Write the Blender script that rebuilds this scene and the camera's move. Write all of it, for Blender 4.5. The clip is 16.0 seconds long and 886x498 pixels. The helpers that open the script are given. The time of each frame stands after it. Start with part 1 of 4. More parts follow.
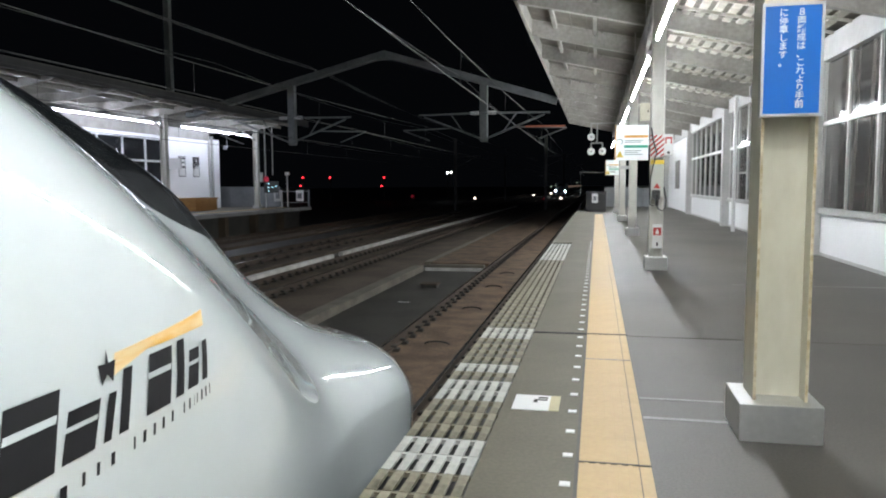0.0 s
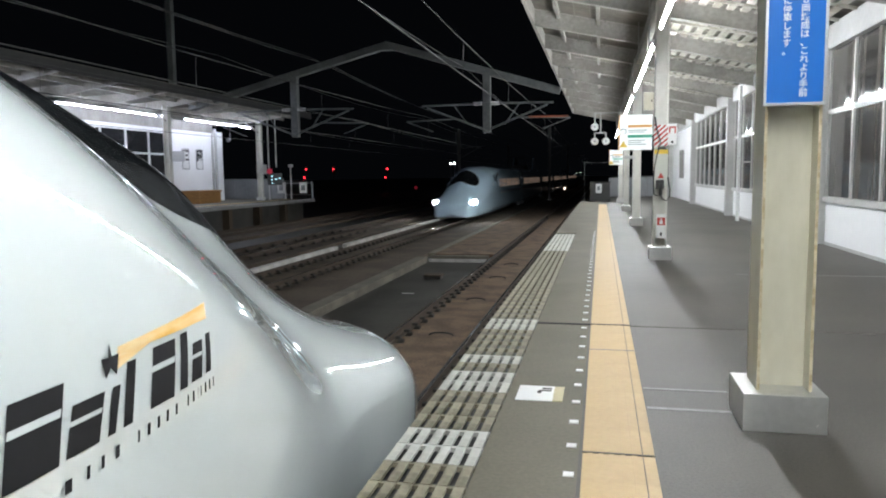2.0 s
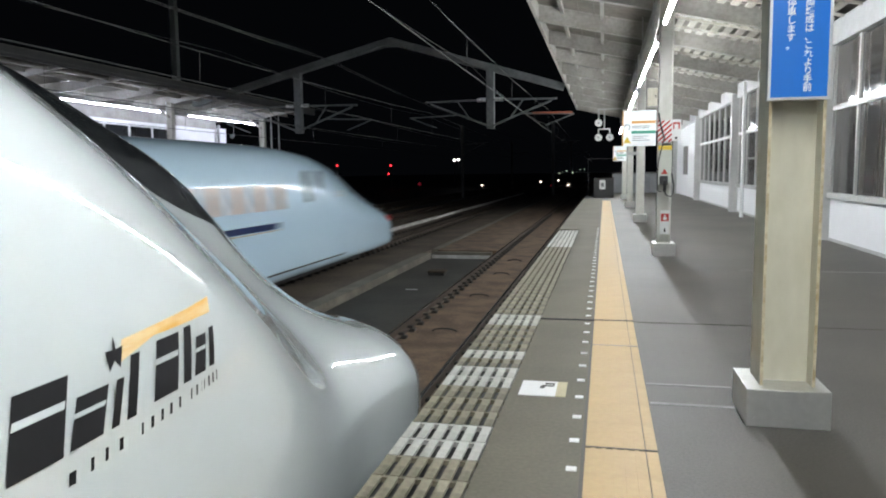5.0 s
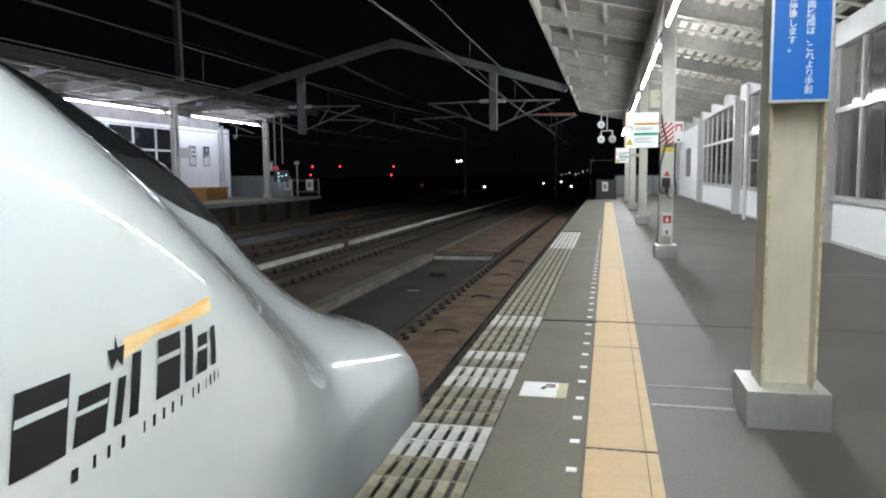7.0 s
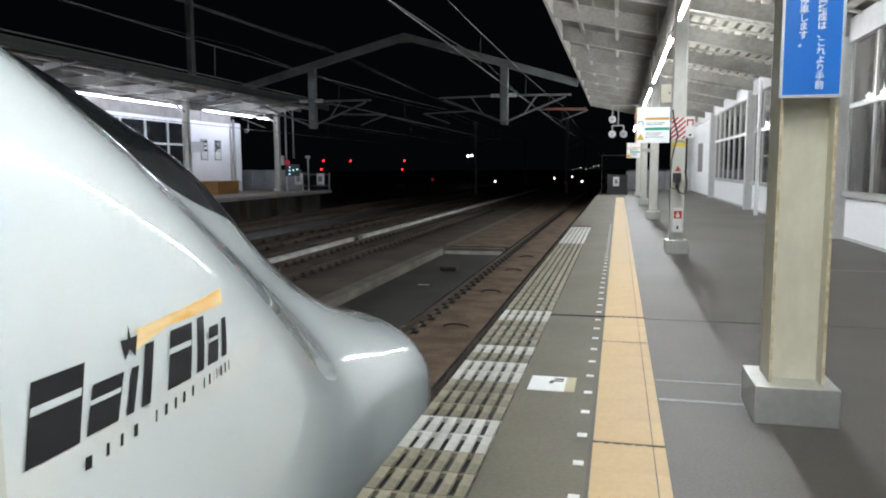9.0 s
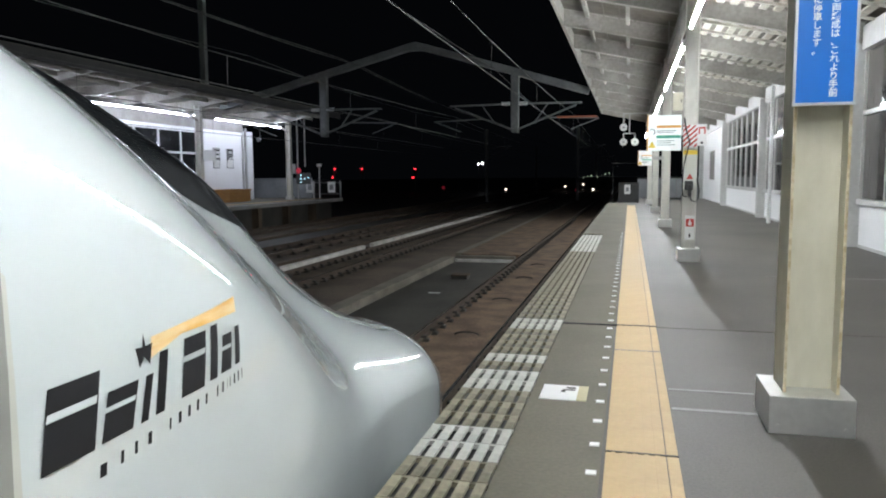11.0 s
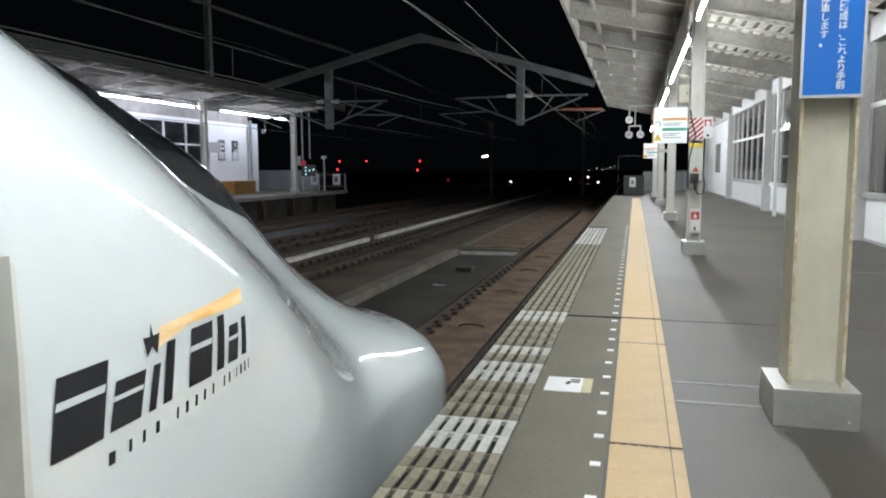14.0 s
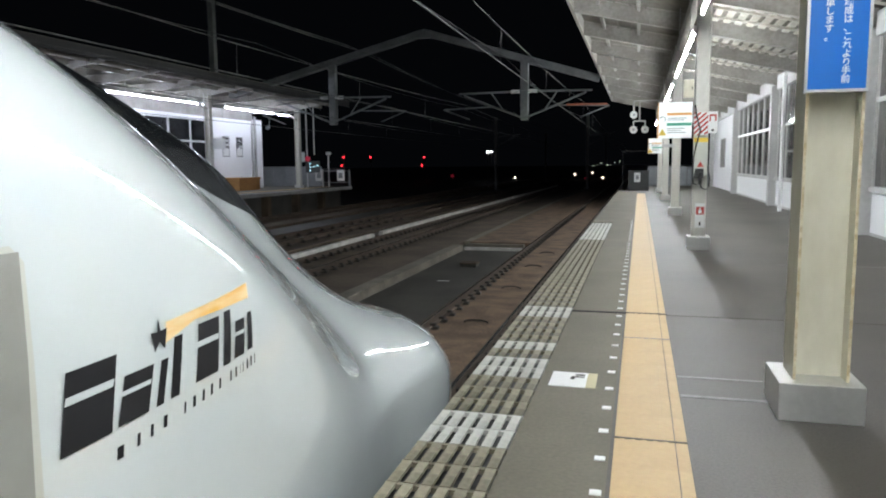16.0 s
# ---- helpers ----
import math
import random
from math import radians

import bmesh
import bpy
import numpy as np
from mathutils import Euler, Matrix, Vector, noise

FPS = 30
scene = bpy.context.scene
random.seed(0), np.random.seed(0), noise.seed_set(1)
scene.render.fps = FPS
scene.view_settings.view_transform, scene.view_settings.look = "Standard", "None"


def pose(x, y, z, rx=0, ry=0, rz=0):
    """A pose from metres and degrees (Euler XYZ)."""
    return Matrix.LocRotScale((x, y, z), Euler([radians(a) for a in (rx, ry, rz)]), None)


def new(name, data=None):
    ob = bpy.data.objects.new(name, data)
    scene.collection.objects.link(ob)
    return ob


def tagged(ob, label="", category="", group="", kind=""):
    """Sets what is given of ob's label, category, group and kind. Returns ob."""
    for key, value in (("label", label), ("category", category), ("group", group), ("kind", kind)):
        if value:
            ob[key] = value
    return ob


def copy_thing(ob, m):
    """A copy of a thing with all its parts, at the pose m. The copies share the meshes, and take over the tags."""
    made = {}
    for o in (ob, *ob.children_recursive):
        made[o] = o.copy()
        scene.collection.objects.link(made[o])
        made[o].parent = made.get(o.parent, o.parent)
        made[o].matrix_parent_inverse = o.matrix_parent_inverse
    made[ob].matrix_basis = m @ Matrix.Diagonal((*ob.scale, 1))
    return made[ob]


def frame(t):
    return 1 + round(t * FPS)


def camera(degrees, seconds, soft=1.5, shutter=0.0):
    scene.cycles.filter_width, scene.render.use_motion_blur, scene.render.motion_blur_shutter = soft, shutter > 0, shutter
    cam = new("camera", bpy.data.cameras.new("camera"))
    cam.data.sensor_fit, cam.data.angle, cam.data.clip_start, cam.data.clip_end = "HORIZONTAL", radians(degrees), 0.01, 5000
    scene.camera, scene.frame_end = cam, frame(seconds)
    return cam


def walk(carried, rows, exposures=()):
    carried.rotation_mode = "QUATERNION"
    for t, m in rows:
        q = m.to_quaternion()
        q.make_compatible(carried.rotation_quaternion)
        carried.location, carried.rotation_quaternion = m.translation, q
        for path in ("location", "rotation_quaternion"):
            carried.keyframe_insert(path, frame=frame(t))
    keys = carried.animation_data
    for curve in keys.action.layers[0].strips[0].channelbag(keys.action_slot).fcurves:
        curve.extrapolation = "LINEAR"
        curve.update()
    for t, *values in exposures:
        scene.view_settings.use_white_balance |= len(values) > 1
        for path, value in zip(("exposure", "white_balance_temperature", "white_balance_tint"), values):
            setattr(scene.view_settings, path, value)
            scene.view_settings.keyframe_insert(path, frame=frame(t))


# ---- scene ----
# camera and its way: seconds, place, turn to the left, tilt, lean
WAY = [
    (0, 1.202, 0.010, 1.577, 11.906, -4.990, -0.330),
    (0.5, 1.206, 0.009, 1.578, 12.036, -5.113, -0.398),
    (1, 1.201, 0.011, 1.575, 12.081, -5.130, -0.481),
    (1.5, 1.203, 0.013, 1.577, 12.148, -5.324, -0.596),
    (2, 1.208, 0.013, 1.580, 12.224, -5.691, -0.692),
    (2.5, 1.212, 0.012, 1.573, 12.266, -5.791, -0.659),
    (3, 1.215, 0.007, 1.575, 12.340, -5.896, -0.832),
    (3.5, 1.213, 0.017, 1.569, 12.377, -5.957, -0.811),
    (4, 1.211, 0.014, 1.573, 12.429, -6.014, -0.791),
    (6.5, 1.211, 0.008, 1.567, 12.632, -5.855, -0.530),
    (7, 1.220, -0.000, 1.570, 12.697, -5.863, -0.500),
    (7.5, 1.224, 0.001, 1.568, 12.822, -5.925, -0.464),
    (8, 1.227, -0.010, 1.570, 12.929, -5.860, -0.292),
    (8.5, 1.225, -0.019, 1.567, 13.192, -6.180, -0.356),
    (9, 1.234, -0.022, 1.570, 13.519, -6.284, -0.342),
    (11.5, 1.223, -0.026, 1.572, 14.529, -5.576, -0.439),
    (12, 1.218, -0.025, 1.568, 14.705, -5.631, -0.445),
    (12.5, 1.223, -0.030, 1.569, 14.800, -5.902, -0.451),
    (13, 1.228, -0.030, 1.571, 14.700, -6.056, -0.493),
    (13.5, 1.229, -0.032, 1.568, 14.763, -6.109, -0.406),
    (14, 1.226, -0.033, 1.569, 14.720, -6.242, -0.285),
    (14.5, 1.222, -0.034, 1.568, 14.728, -6.357, -0.181),
    (15, 1.223, -0.036, 1.567, 14.825, -6.475, -0.377),
    (15.5, 1.226, -0.041, 1.566, 14.949, -6.513, -0.511),
    (16, 1.227, -0.043, 1.568, 15.072, -6.565, -0.464),
]


def view(x, y, z, yaw, pitch, roll):
    return pose(x, y, z, 90 + pitch, 0, yaw) @ pose(0, 0, 0, 0, 0, roll)


cam = camera(62.6, 16.0, soft=2.0, shutter=0.33)
walk(cam, [(t, view(*p)) for t, *p in WAY], [(0, 0.14), (2.5, 0.14), (4, 0.06), (8, 0.06), (12.5, 0.09), (16, 0.08)])

# night sky
world = bpy.data.worlds.new("night")
scene.world = world
world.use_nodes = True
world.node_tree.nodes["Background"].inputs["Color"].default_value = (0.010, 0.012, 0.016, 1)
world.node_tree.nodes["Background"].inputs["Strength"].default_value = 0.12

TUBE_X, TUBE_Z = 2.165, 4.0
RAIL = -1.25                         # top of rail
TRACKS = (-1.76, -8.2, -12.5, -18.5)
FAR_EDGE = -20.3
WALL_X = 6.05
END_Y, WALL_END, ROOF_END = 43.6, 52.4, 52.6
COLS = [4.9 + 9.2 * k for k in range(-2, 5)]


# the runs of bare fluorescent tubes, which light both platforms
TUBE_Y = [18.4 + 9.2 * k for k in range(-4, 4)]
FAR_TUBES = (-24.1, (24.5, 34.9, 45.9), 5.3)


# materials
def material(name, col, col2=None, rough=0.5, metal=0.0, grain=30.0, stain=1.2, mix=0.5, bump=0.0, emit=0.0,
             coat=0.0, vary=0.0, stretch=(1, 1, 1), spec=0.5):
    """Principled surface: two colours mixed by coarse stains and fine grain, relief from the grain."""
    m = bpy.data.materials.new(name)
    m.use_nodes = True
    nt = m.node_tree
    b = nt.nodes["Principled BSDF"]
    N, L = nt.nodes.new, nt.links.new
    b.inputs["Roughness"].default_value, b.inputs["Metallic"].default_value = rough, metal
    b.inputs["Specular IOR Level"].default_value = spec
    b.inputs["Coat Weight"].default_value = coat
    b.inputs["Coat Roughness"].default_value = 0.05
    col2 = col2 or tuple(c * 0.8 for c in col)
    tc, mp = N("ShaderNodeTexCoord"), N("ShaderNodeMapping")
    mp.inputs["Scale"].default_value = stretch
    L(tc.outputs["Object"], mp.inputs["Vector"])
    n1, n2 = N("ShaderNodeTexNoise"), N("ShaderNodeTexNoise")
    n1.inputs["Scale"].default_value, n1.inputs["Detail"].default_value = stain, 5
    n2.inputs["Scale"].default_value, n2.inputs["Detail"].default_value = grain, 6
    for n in (n1, n2):
        L(mp.outputs["Vector"], n.inputs["Vector"])
    mx = N("ShaderNodeMix")
    mx.data_type = "FLOAT"
    mx.inputs["Factor"].default_value = 0.4
    L(n1.outputs["Fac"], mx.inputs["A"]), L(n2.outputs["Fac"], mx.inputs["B"])
    rp = N("ShaderNodeMapRange")
    rp.inputs["From Min"].default_value, rp.inputs["From Max"].default_value = 0.36, 0.64
    rp.inputs["To Min"].default_value, rp.inputs["To Max"].default_value = 0.5 - mix, 0.5 + mix
    L(mx.outputs["Result"], rp.inputs["Value"])
    cm = N("ShaderNodeMix")
    cm.data_type = "RGBA"
    cm.inputs["A"].default_value, cm.inputs["B"].default_value = (*col, 1), (*col2, 1)
    L(rp.outputs["Result"], cm.inputs["Factor"])
    out = cm.outputs["Result"]
    if vary:
        oi, hs, mr = N("ShaderNodeObjectInfo"), N("ShaderNodeHueSaturation"), N("ShaderNodeMapRange")
        mr.inputs["To Min"].default_value, mr.inputs["To Max"].default_value = 1 - vary, 1 + vary
        L(oi.outputs["Random"], mr.inputs["Value"]), L(mr.outputs["Result"], hs.inputs["Value"])
        L(out, hs.inputs["Color"])
        out = hs.outputs["Color"]
    L(out, b.inputs["Base Color"])
    if bump:
        bp = N("ShaderNodeBump")
        bp.inputs["Strength"].default_value, bp.inputs["Distance"].default_value = bump, 0.01
        L(n2.outputs["Fac"], bp.inputs["Height"]), L(bp.outputs["Normal"], b.inputs["Normal"])
    if emit:
        b.inputs["Emission Color"].default_value = (*col, 1)
        b.inputs["Emission Strength"].default_value = emit
    return m


M_FLOOR = material("platform_asphalt", (0.078, 0.070, 0.057), (0.043, 0.038, 0.030), 0.55, grain=60, stain=0.42, mix=0.85, bump=0.12)
M_FLOOR2 = material("platform_concrete", (0.135, 0.122, 0.088), (0.094, 0.085, 0.060), 0.7, grain=40, stain=0.8, mix=0.6, bump=0.15)
M_JOINT = material("dark_joint", (0.05, 0.05, 0.05), None, 0.9)
M_PALE = material("pale_line", (0.27, 0.265, 0.26), (0.20, 0.195, 0.19), 0.7, grain=20, mix=0.8)
M_YELLOW = material("yellow_tile", (0.50, 0.352, 0.165), (0.43, 0.30, 0.138), 0.55, grain=25, stain=2.0, mix=0.5, bump=0.1, vary=0.015)
M_WHITE = material("white_paint", (0.78, 0.79, 0.78), (0.66, 0.67, 0.66), 0.5, grain=18, mix=0.5)
M_WALLW = material("white_wall_panel", (0.92, 0.93, 0.94), (0.87, 0.88, 0.89), 0.3, grain=8, stain=0.6, mix=0.5)
M_GREYP = material("grey_painted_steel", (0.50, 0.50, 0.49), (0.41, 0.41, 0.40), 0.45, grain=12, stain=1.0, mix=0.6, bump=0.05)
M_BEIGE = material("beige_painted_steel", (0.66, 0.63, 0.51), (0.56, 0.53, 0.41), 0.38, grain=14, stain=1.6, mix=0.6, bump=0.06, stretch=(1, 1, 0.4))
# column paint turned pale grey: the lamplight on it is in the colour
M_COLPALE = material("column_paint_lit_pale", (0.66, 0.65, 0.60), (0.56, 0.55, 0.50), 0.4, grain=14, stain=1.6, mix=0.6, bump=0.05, stretch=(1, 1, 0.4))
M_RUST = material("worn_edge_paint", (0.66, 0.60, 0.42), (0.44, 0.35, 0.20), 0.6, grain=30, stain=7, mix=0.9)
M_STEEL = material("stainless_steel", (0.74, 0.74, 0.72), (0.62, 0.62, 0.60), 0.36, 0.85, grain=20, stain=2, mix=0.5)
M_ALU = material("aluminium_frame", (0.62, 0.62, 0.60), None, 0.42, 0.5, grain=20)
M_ROOF = material("roof_sheet", (0.16, 0.145, 0.12), (0.085, 0.075, 0.06), 0.6, grain=6, stain=0.8, mix=0.8)
M_ROOFS = material("roof_steel", (0.36, 0.345, 0.315), (0.25, 0.235, 0.21), 0.5, grain=10, stain=1.2, mix=0.7)
M_HEADER = material("pale_header_paint", (0.50, 0.50, 0.50), (0.41, 0.41, 0.41), 0.5, grain=8, stain=0.8, mix=0.6)
M_DECK = material("light_roof_deck", (0.52, 0.50, 0.44), (0.34, 0.32, 0.27), 0.5, grain=6, stain=1.4, mix=0.8)
M_DARK = material("dark_steel_and_shade", (0.05, 0.05, 0.05), (0.03, 0.03, 0.03), 0.6, grain=10)
M_BLACK = material("black_rubber_and_slot_shade", (0.015, 0.015, 0.015), None, 0.5)
M_TUBE = material("fluorescent_tube", (0.95, 1.0, 1.04), (0.95, 1.0, 1.04), emit=285.0)
M_BALLAST = material("brown_ballast", (0.155, 0.100, 0.060), (0.066, 0.043, 0.027), 0.95, grain=22, stain=1.4, mix=0.9, bump=0.9)
M_SLAB = material("track_slab", (0.098, 0.072, 0.047), (0.048, 0.035, 0.023), 0.9, grain=14, stain=0.7, mix=0.8, bump=0.3)
M_SLABD = material("dark_wet_slab_and_underside_shade", (0.052, 0.048, 0.040), (0.025, 0.023, 0.019), 0.65, grain=14, stain=0.7, mix=0.8, bump=0.2)
M_KERB = material("concrete_kerb", (0.17, 0.15, 0.12), (0.10, 0.09, 0.072), 0.9, grain=20, stain=1.5, mix=0.7, bump=0.3)
M_RAILTOP = material("polished_rail", (0.55, 0.54, 0.52), (0.42, 0.40, 0.37), 0.22, 0.9, grain=40)
M_RAILSIDE = material("rusty_rail", (0.075, 0.052, 0.035), (0.045, 0.032, 0.022), 0.85, grain=30, bump=0.3)
M_FAST = material("rail_fastening", (0.03, 0.026, 0.022), None, 0.8, grain=20)
M_PIPE = material("pale_cable_trough", (0.60, 0.59, 0.56), (0.40, 0.39, 0.36), 0.7, grain=12, stain=2, mix=0.8, bump=0.2)
M_WIRE = material("overhead_wire", (0.07, 0.07, 0.068), None, 0.7, 0.0)
M_MAST = material("galvanised_steel", (0.20, 0.21, 0.21), (0.13, 0.14, 0.14), 0.5, 0.4, grain=8, stain=0.8, mix=0.7)
M_TRAIN = material("white_train_paint", (0.665, 0.715, 0.71), (0.63, 0.68, 0.675), 0.07, grain=3, stain=0.5, mix=0.5, coat=1.0)
M_HOOD = material("dark_grey_hood", (0.058, 0.061, 0.062), (0.042, 0.044, 0.046), 0.14, grain=4, coat=0.5)
M_SCREEN = material("black_windscreen", (0.020, 0.023, 0.024), (0.016, 0.018, 0.019), 0.2, grain=4, coat=0.6)
M_LOGO = material("black_marking", (0.012, 0.012, 0.014), (0.018, 0.018, 0.02), 0.55, spec=0.25, grain=8)
M_ORANGE = material("orange_marking", (0.80, 0.45, 0.10), (0.86, 0.66, 0.36), 0.3, grain=40, stain=14, mix=0.8, stretch=(0.05, 0.15, 1))
M_PASS = material("pale_blue_train_paint", (0.66, 0.86, 0.99), (0.62, 0.82, 0.96), 0.2, grain=3, stain=0.4, mix=0.5, coat=0.6)
M_STRIPE = material("indigo_stripe", (0.015, 0.035, 0.12), None, 0.3)
M_GOLD = material("gold_line", (0.45, 0.36, 0.18), None, 0.3)
M_SKIRT = material("train_skirt", (0.44, 0.48, 0.50), (0.36, 0.39, 0.41), 0.35, grain=5)
M_LIT = material("lit_train_window", (0.85, 0.62, 0.48), (0.25, 0.17, 0.13), 0.2, emit=0.1, vary=0.35, grain=4, stain=1.6, mix=0.9)
M_DOORW = material("train_door_glass", (0.10, 0.13, 0.15), None, 0.1)
M_HEAD = material("headlamp", (0.9, 0.96, 1.0), (0.9, 0.96, 1.0), emit=220.0)
M_BLUE = material("blue_sign", (0.008, 0.145, 0.52), (0.010, 0.15, 0.55), 0.3, grain=10)
M_SIGNW = material("white_sign", (0.82, 0.83, 0.82), (0.78, 0.79, 0.78), 0.35, grain=10)
M_SIGNL = material("lit_white_sign", (0.90, 0.95, 0.95), (0.90, 0.95, 0.95), 0.35, emit=0.1)
M_GREEN = material("green_band", (0.05, 0.42, 0.28), None, 0.4)
M_OBAND = material("orange_band", (0.80, 0.42, 0.10), None, 0.4)
M_RED = material("red_paint", (0.55, 0.05, 0.04), None, 0.4)
M_REDGLOW = material("red_signal", (1.0, 0.03, 0.05), (1.0, 0.03, 0.05), emit=5.0)
M_WGLOW = material("white_lamp", (0.95, 0.97, 1.0), (0.95, 0.97, 1.0), emit=9.0)
M_CGLOW = material("cyan_lamp", (0.5, 0.9, 1.0), (0.5, 0.9, 1.0), emit=3.0)
M_YSIGN = material("yellow_sign", (0.85, 0.62, 0.08), None, 0.4)
M_WOOD = material("orange_wood_box", (0.42, 0.22, 0.07), (0.30, 0.15, 0.05), 0.6, grain=10, stain=4, mix=0.7, stretch=(1, 1, 6))
M_GLASSD = material("dark_window_glass", (0.02, 0.022, 0.024), (0.03, 0.03, 0.03), 0.06, grain=2, spec=0.6)
M_PANE = material("dim_window_pane", (0.12, 0.11, 0.10), (0.035, 0.034, 0.034), 0.08, grain=3, stain=1.1, mix=0.9, stretch=(1, 2.2, 0.12), spec=0.6)
M_CURT = material("grey_blind", (0.20, 0.19, 0.18), (0.13, 0.125, 0.12), 0.6, grain=8, stain=2, stretch=(1, 4, 0.3), mix=0.7)
M_FENCE = material("grey_fence_panel", (0.24, 0.25, 0.26), (0.18, 0.19, 0.20), 0.6, grain=6, stain=0.8)


# mesh tools
def box(bm, x0, x1, y0, y1, z0, z1, bevel=0.0):
    vs = [bm.verts.new((x, y, z)) for z in (z0, z1) for y in (y0, y1) for x in (x0, x1)]
    fs = [bm.faces.new([vs[i] for i in q]) for q in
          ((0, 2, 3, 1), (4, 5, 7, 6), (0, 1, 5, 4), (2, 6, 7, 3), (0, 4, 6, 2), (1, 3, 7, 5))]
    if bevel:
        es = list({e for f in fs for e in f.edges})
        bmesh.ops.bevel(bm, geom=es, offset=bevel, segments=2, affect="EDGES", profile=0.6)
    return bm


def rod(bm, a, b, r, r2=None, n=10):
    """A round bar from a to b."""
    a, b = Vector(a), Vector(b)
    m = Matrix.Translation((a + b) / 2) @ (b - a).to_track_quat("Z", "Y").to_matrix().to_4x4()
    bmesh.ops.create_cone(bm, cap_ends=True, segments=n, radius1=r, radius2=r if r2 is None else r2, depth=(b - a).length, matrix=m)
    return bm


def beam(bm, a, b, w, h):
    """A square bar from a to b, w wide and h high."""
    a, b = Vector(a), Vector(b)
    m = Matrix.Translation((a + b) / 2) @ (b - a).to_track_quat("Z", "Y").to_matrix().to_4x4()
    bmesh.ops.create_cube(bm, size=1, matrix=m @ Matrix.Diagonal((w, h, (b - a).length, 1)))
    return bm


def B():
    return bmesh.new()


def meshed(name, bm, mat, smooth=False):
    me = bpy.data.meshes.new(name)
    bmesh.ops.recalc_face_normals(bm, faces=bm.faces[:])
    bm.to_mesh(me)
    bm.free()
    if smooth:
        me.polygons.foreach_set("use_smooth", [True] * len(me.polygons))
    me.materials.append(mat)
    return me


def part(name, bm, mat, parent=None, label="", smooth=False):
    me = bm if isinstance(bm, bpy.types.Mesh) else meshed(name, bm, mat, smooth)
    ob = new(name, me)
    ob.parent = parent
    if label:
        tagged(ob, label)
    return ob


def thing(name, label, category, at=(0, 0, 0), turn=0.0, group="", kind=""):
    ob = new(name)
    ob.empty_display_size = 0.2
    ob.matrix_basis = pose(*at, 0, 0, turn)
    return tagged(ob, label, category, group, kind)


def setting(name, bm, mat, label, category, smooth=False):
    return tagged(part(name, bm, mat, None, "", smooth), label, category, "", "structure")


def writing(name, text, size, mat, parent, m, label="", thick=0.002, spacing=1.0, bold=0.012):
    """Letters of the built-in font as a mesh, lying in the xy plane of the pose m."""
    cu = bpy.data.curves.new(name, "FONT")
    cu.body, cu.size, cu.extrude, cu.offset = text, size, thick, size * bold
    cu.align_x, cu.align_y, cu.space_line = "CENTER", "TOP", spacing
    tmp = new(name + "_curve", cu)
    dg = bpy.context.evaluated_depsgraph_get()
    me = bpy.data.meshes.new_from_object(tmp.evaluated_get(dg))
    bpy.data.objects.remove(tmp)
    bpy.data.curves.remove(cu)
    me.transform(m)
    me.materials.clear()
    me.materials.append(mat)
    return part(name, me, mat, parent, label)


# ground and tracks
def make_ground():
    bm = box(B(), -400, 400, -1200, 1500, -2.6, -1.62)
    setting("ground", bm, M_SLABD, "dark track bed and ground at night", "ground")
    setting("ballast_bed", box(B(), -2.8, -0.35, -300, 400, -1.62, -1.46), M_BALLAST, "brown rust-stained ballast along the platform", "ballast")
    for i, c in enumerate(TRACKS[1:]):
        setting("track_slab_%d" % (i + 1), box(B(), c - 1.75, -5.5 if i == 0 else c + 1.6, -300, 400, -1.62, -1.47), M_SLAB, "brown stained concrete track slab", "track slab")


def rail_mesh(x, y0, y1):
    bm = B()
    box(bm, x - 0.032, x + 0.032, y0, y1, RAIL - 0.045, RAIL - 0.004)
    box(bm, x - 0.008, x + 0.008, y0, y1, RAIL - 0.14, RAIL - 0.045)
    box(bm, x - 0.07, x + 0.07, y0, y1, RAIL - 0.17, RAIL - 0.14)
    return bm


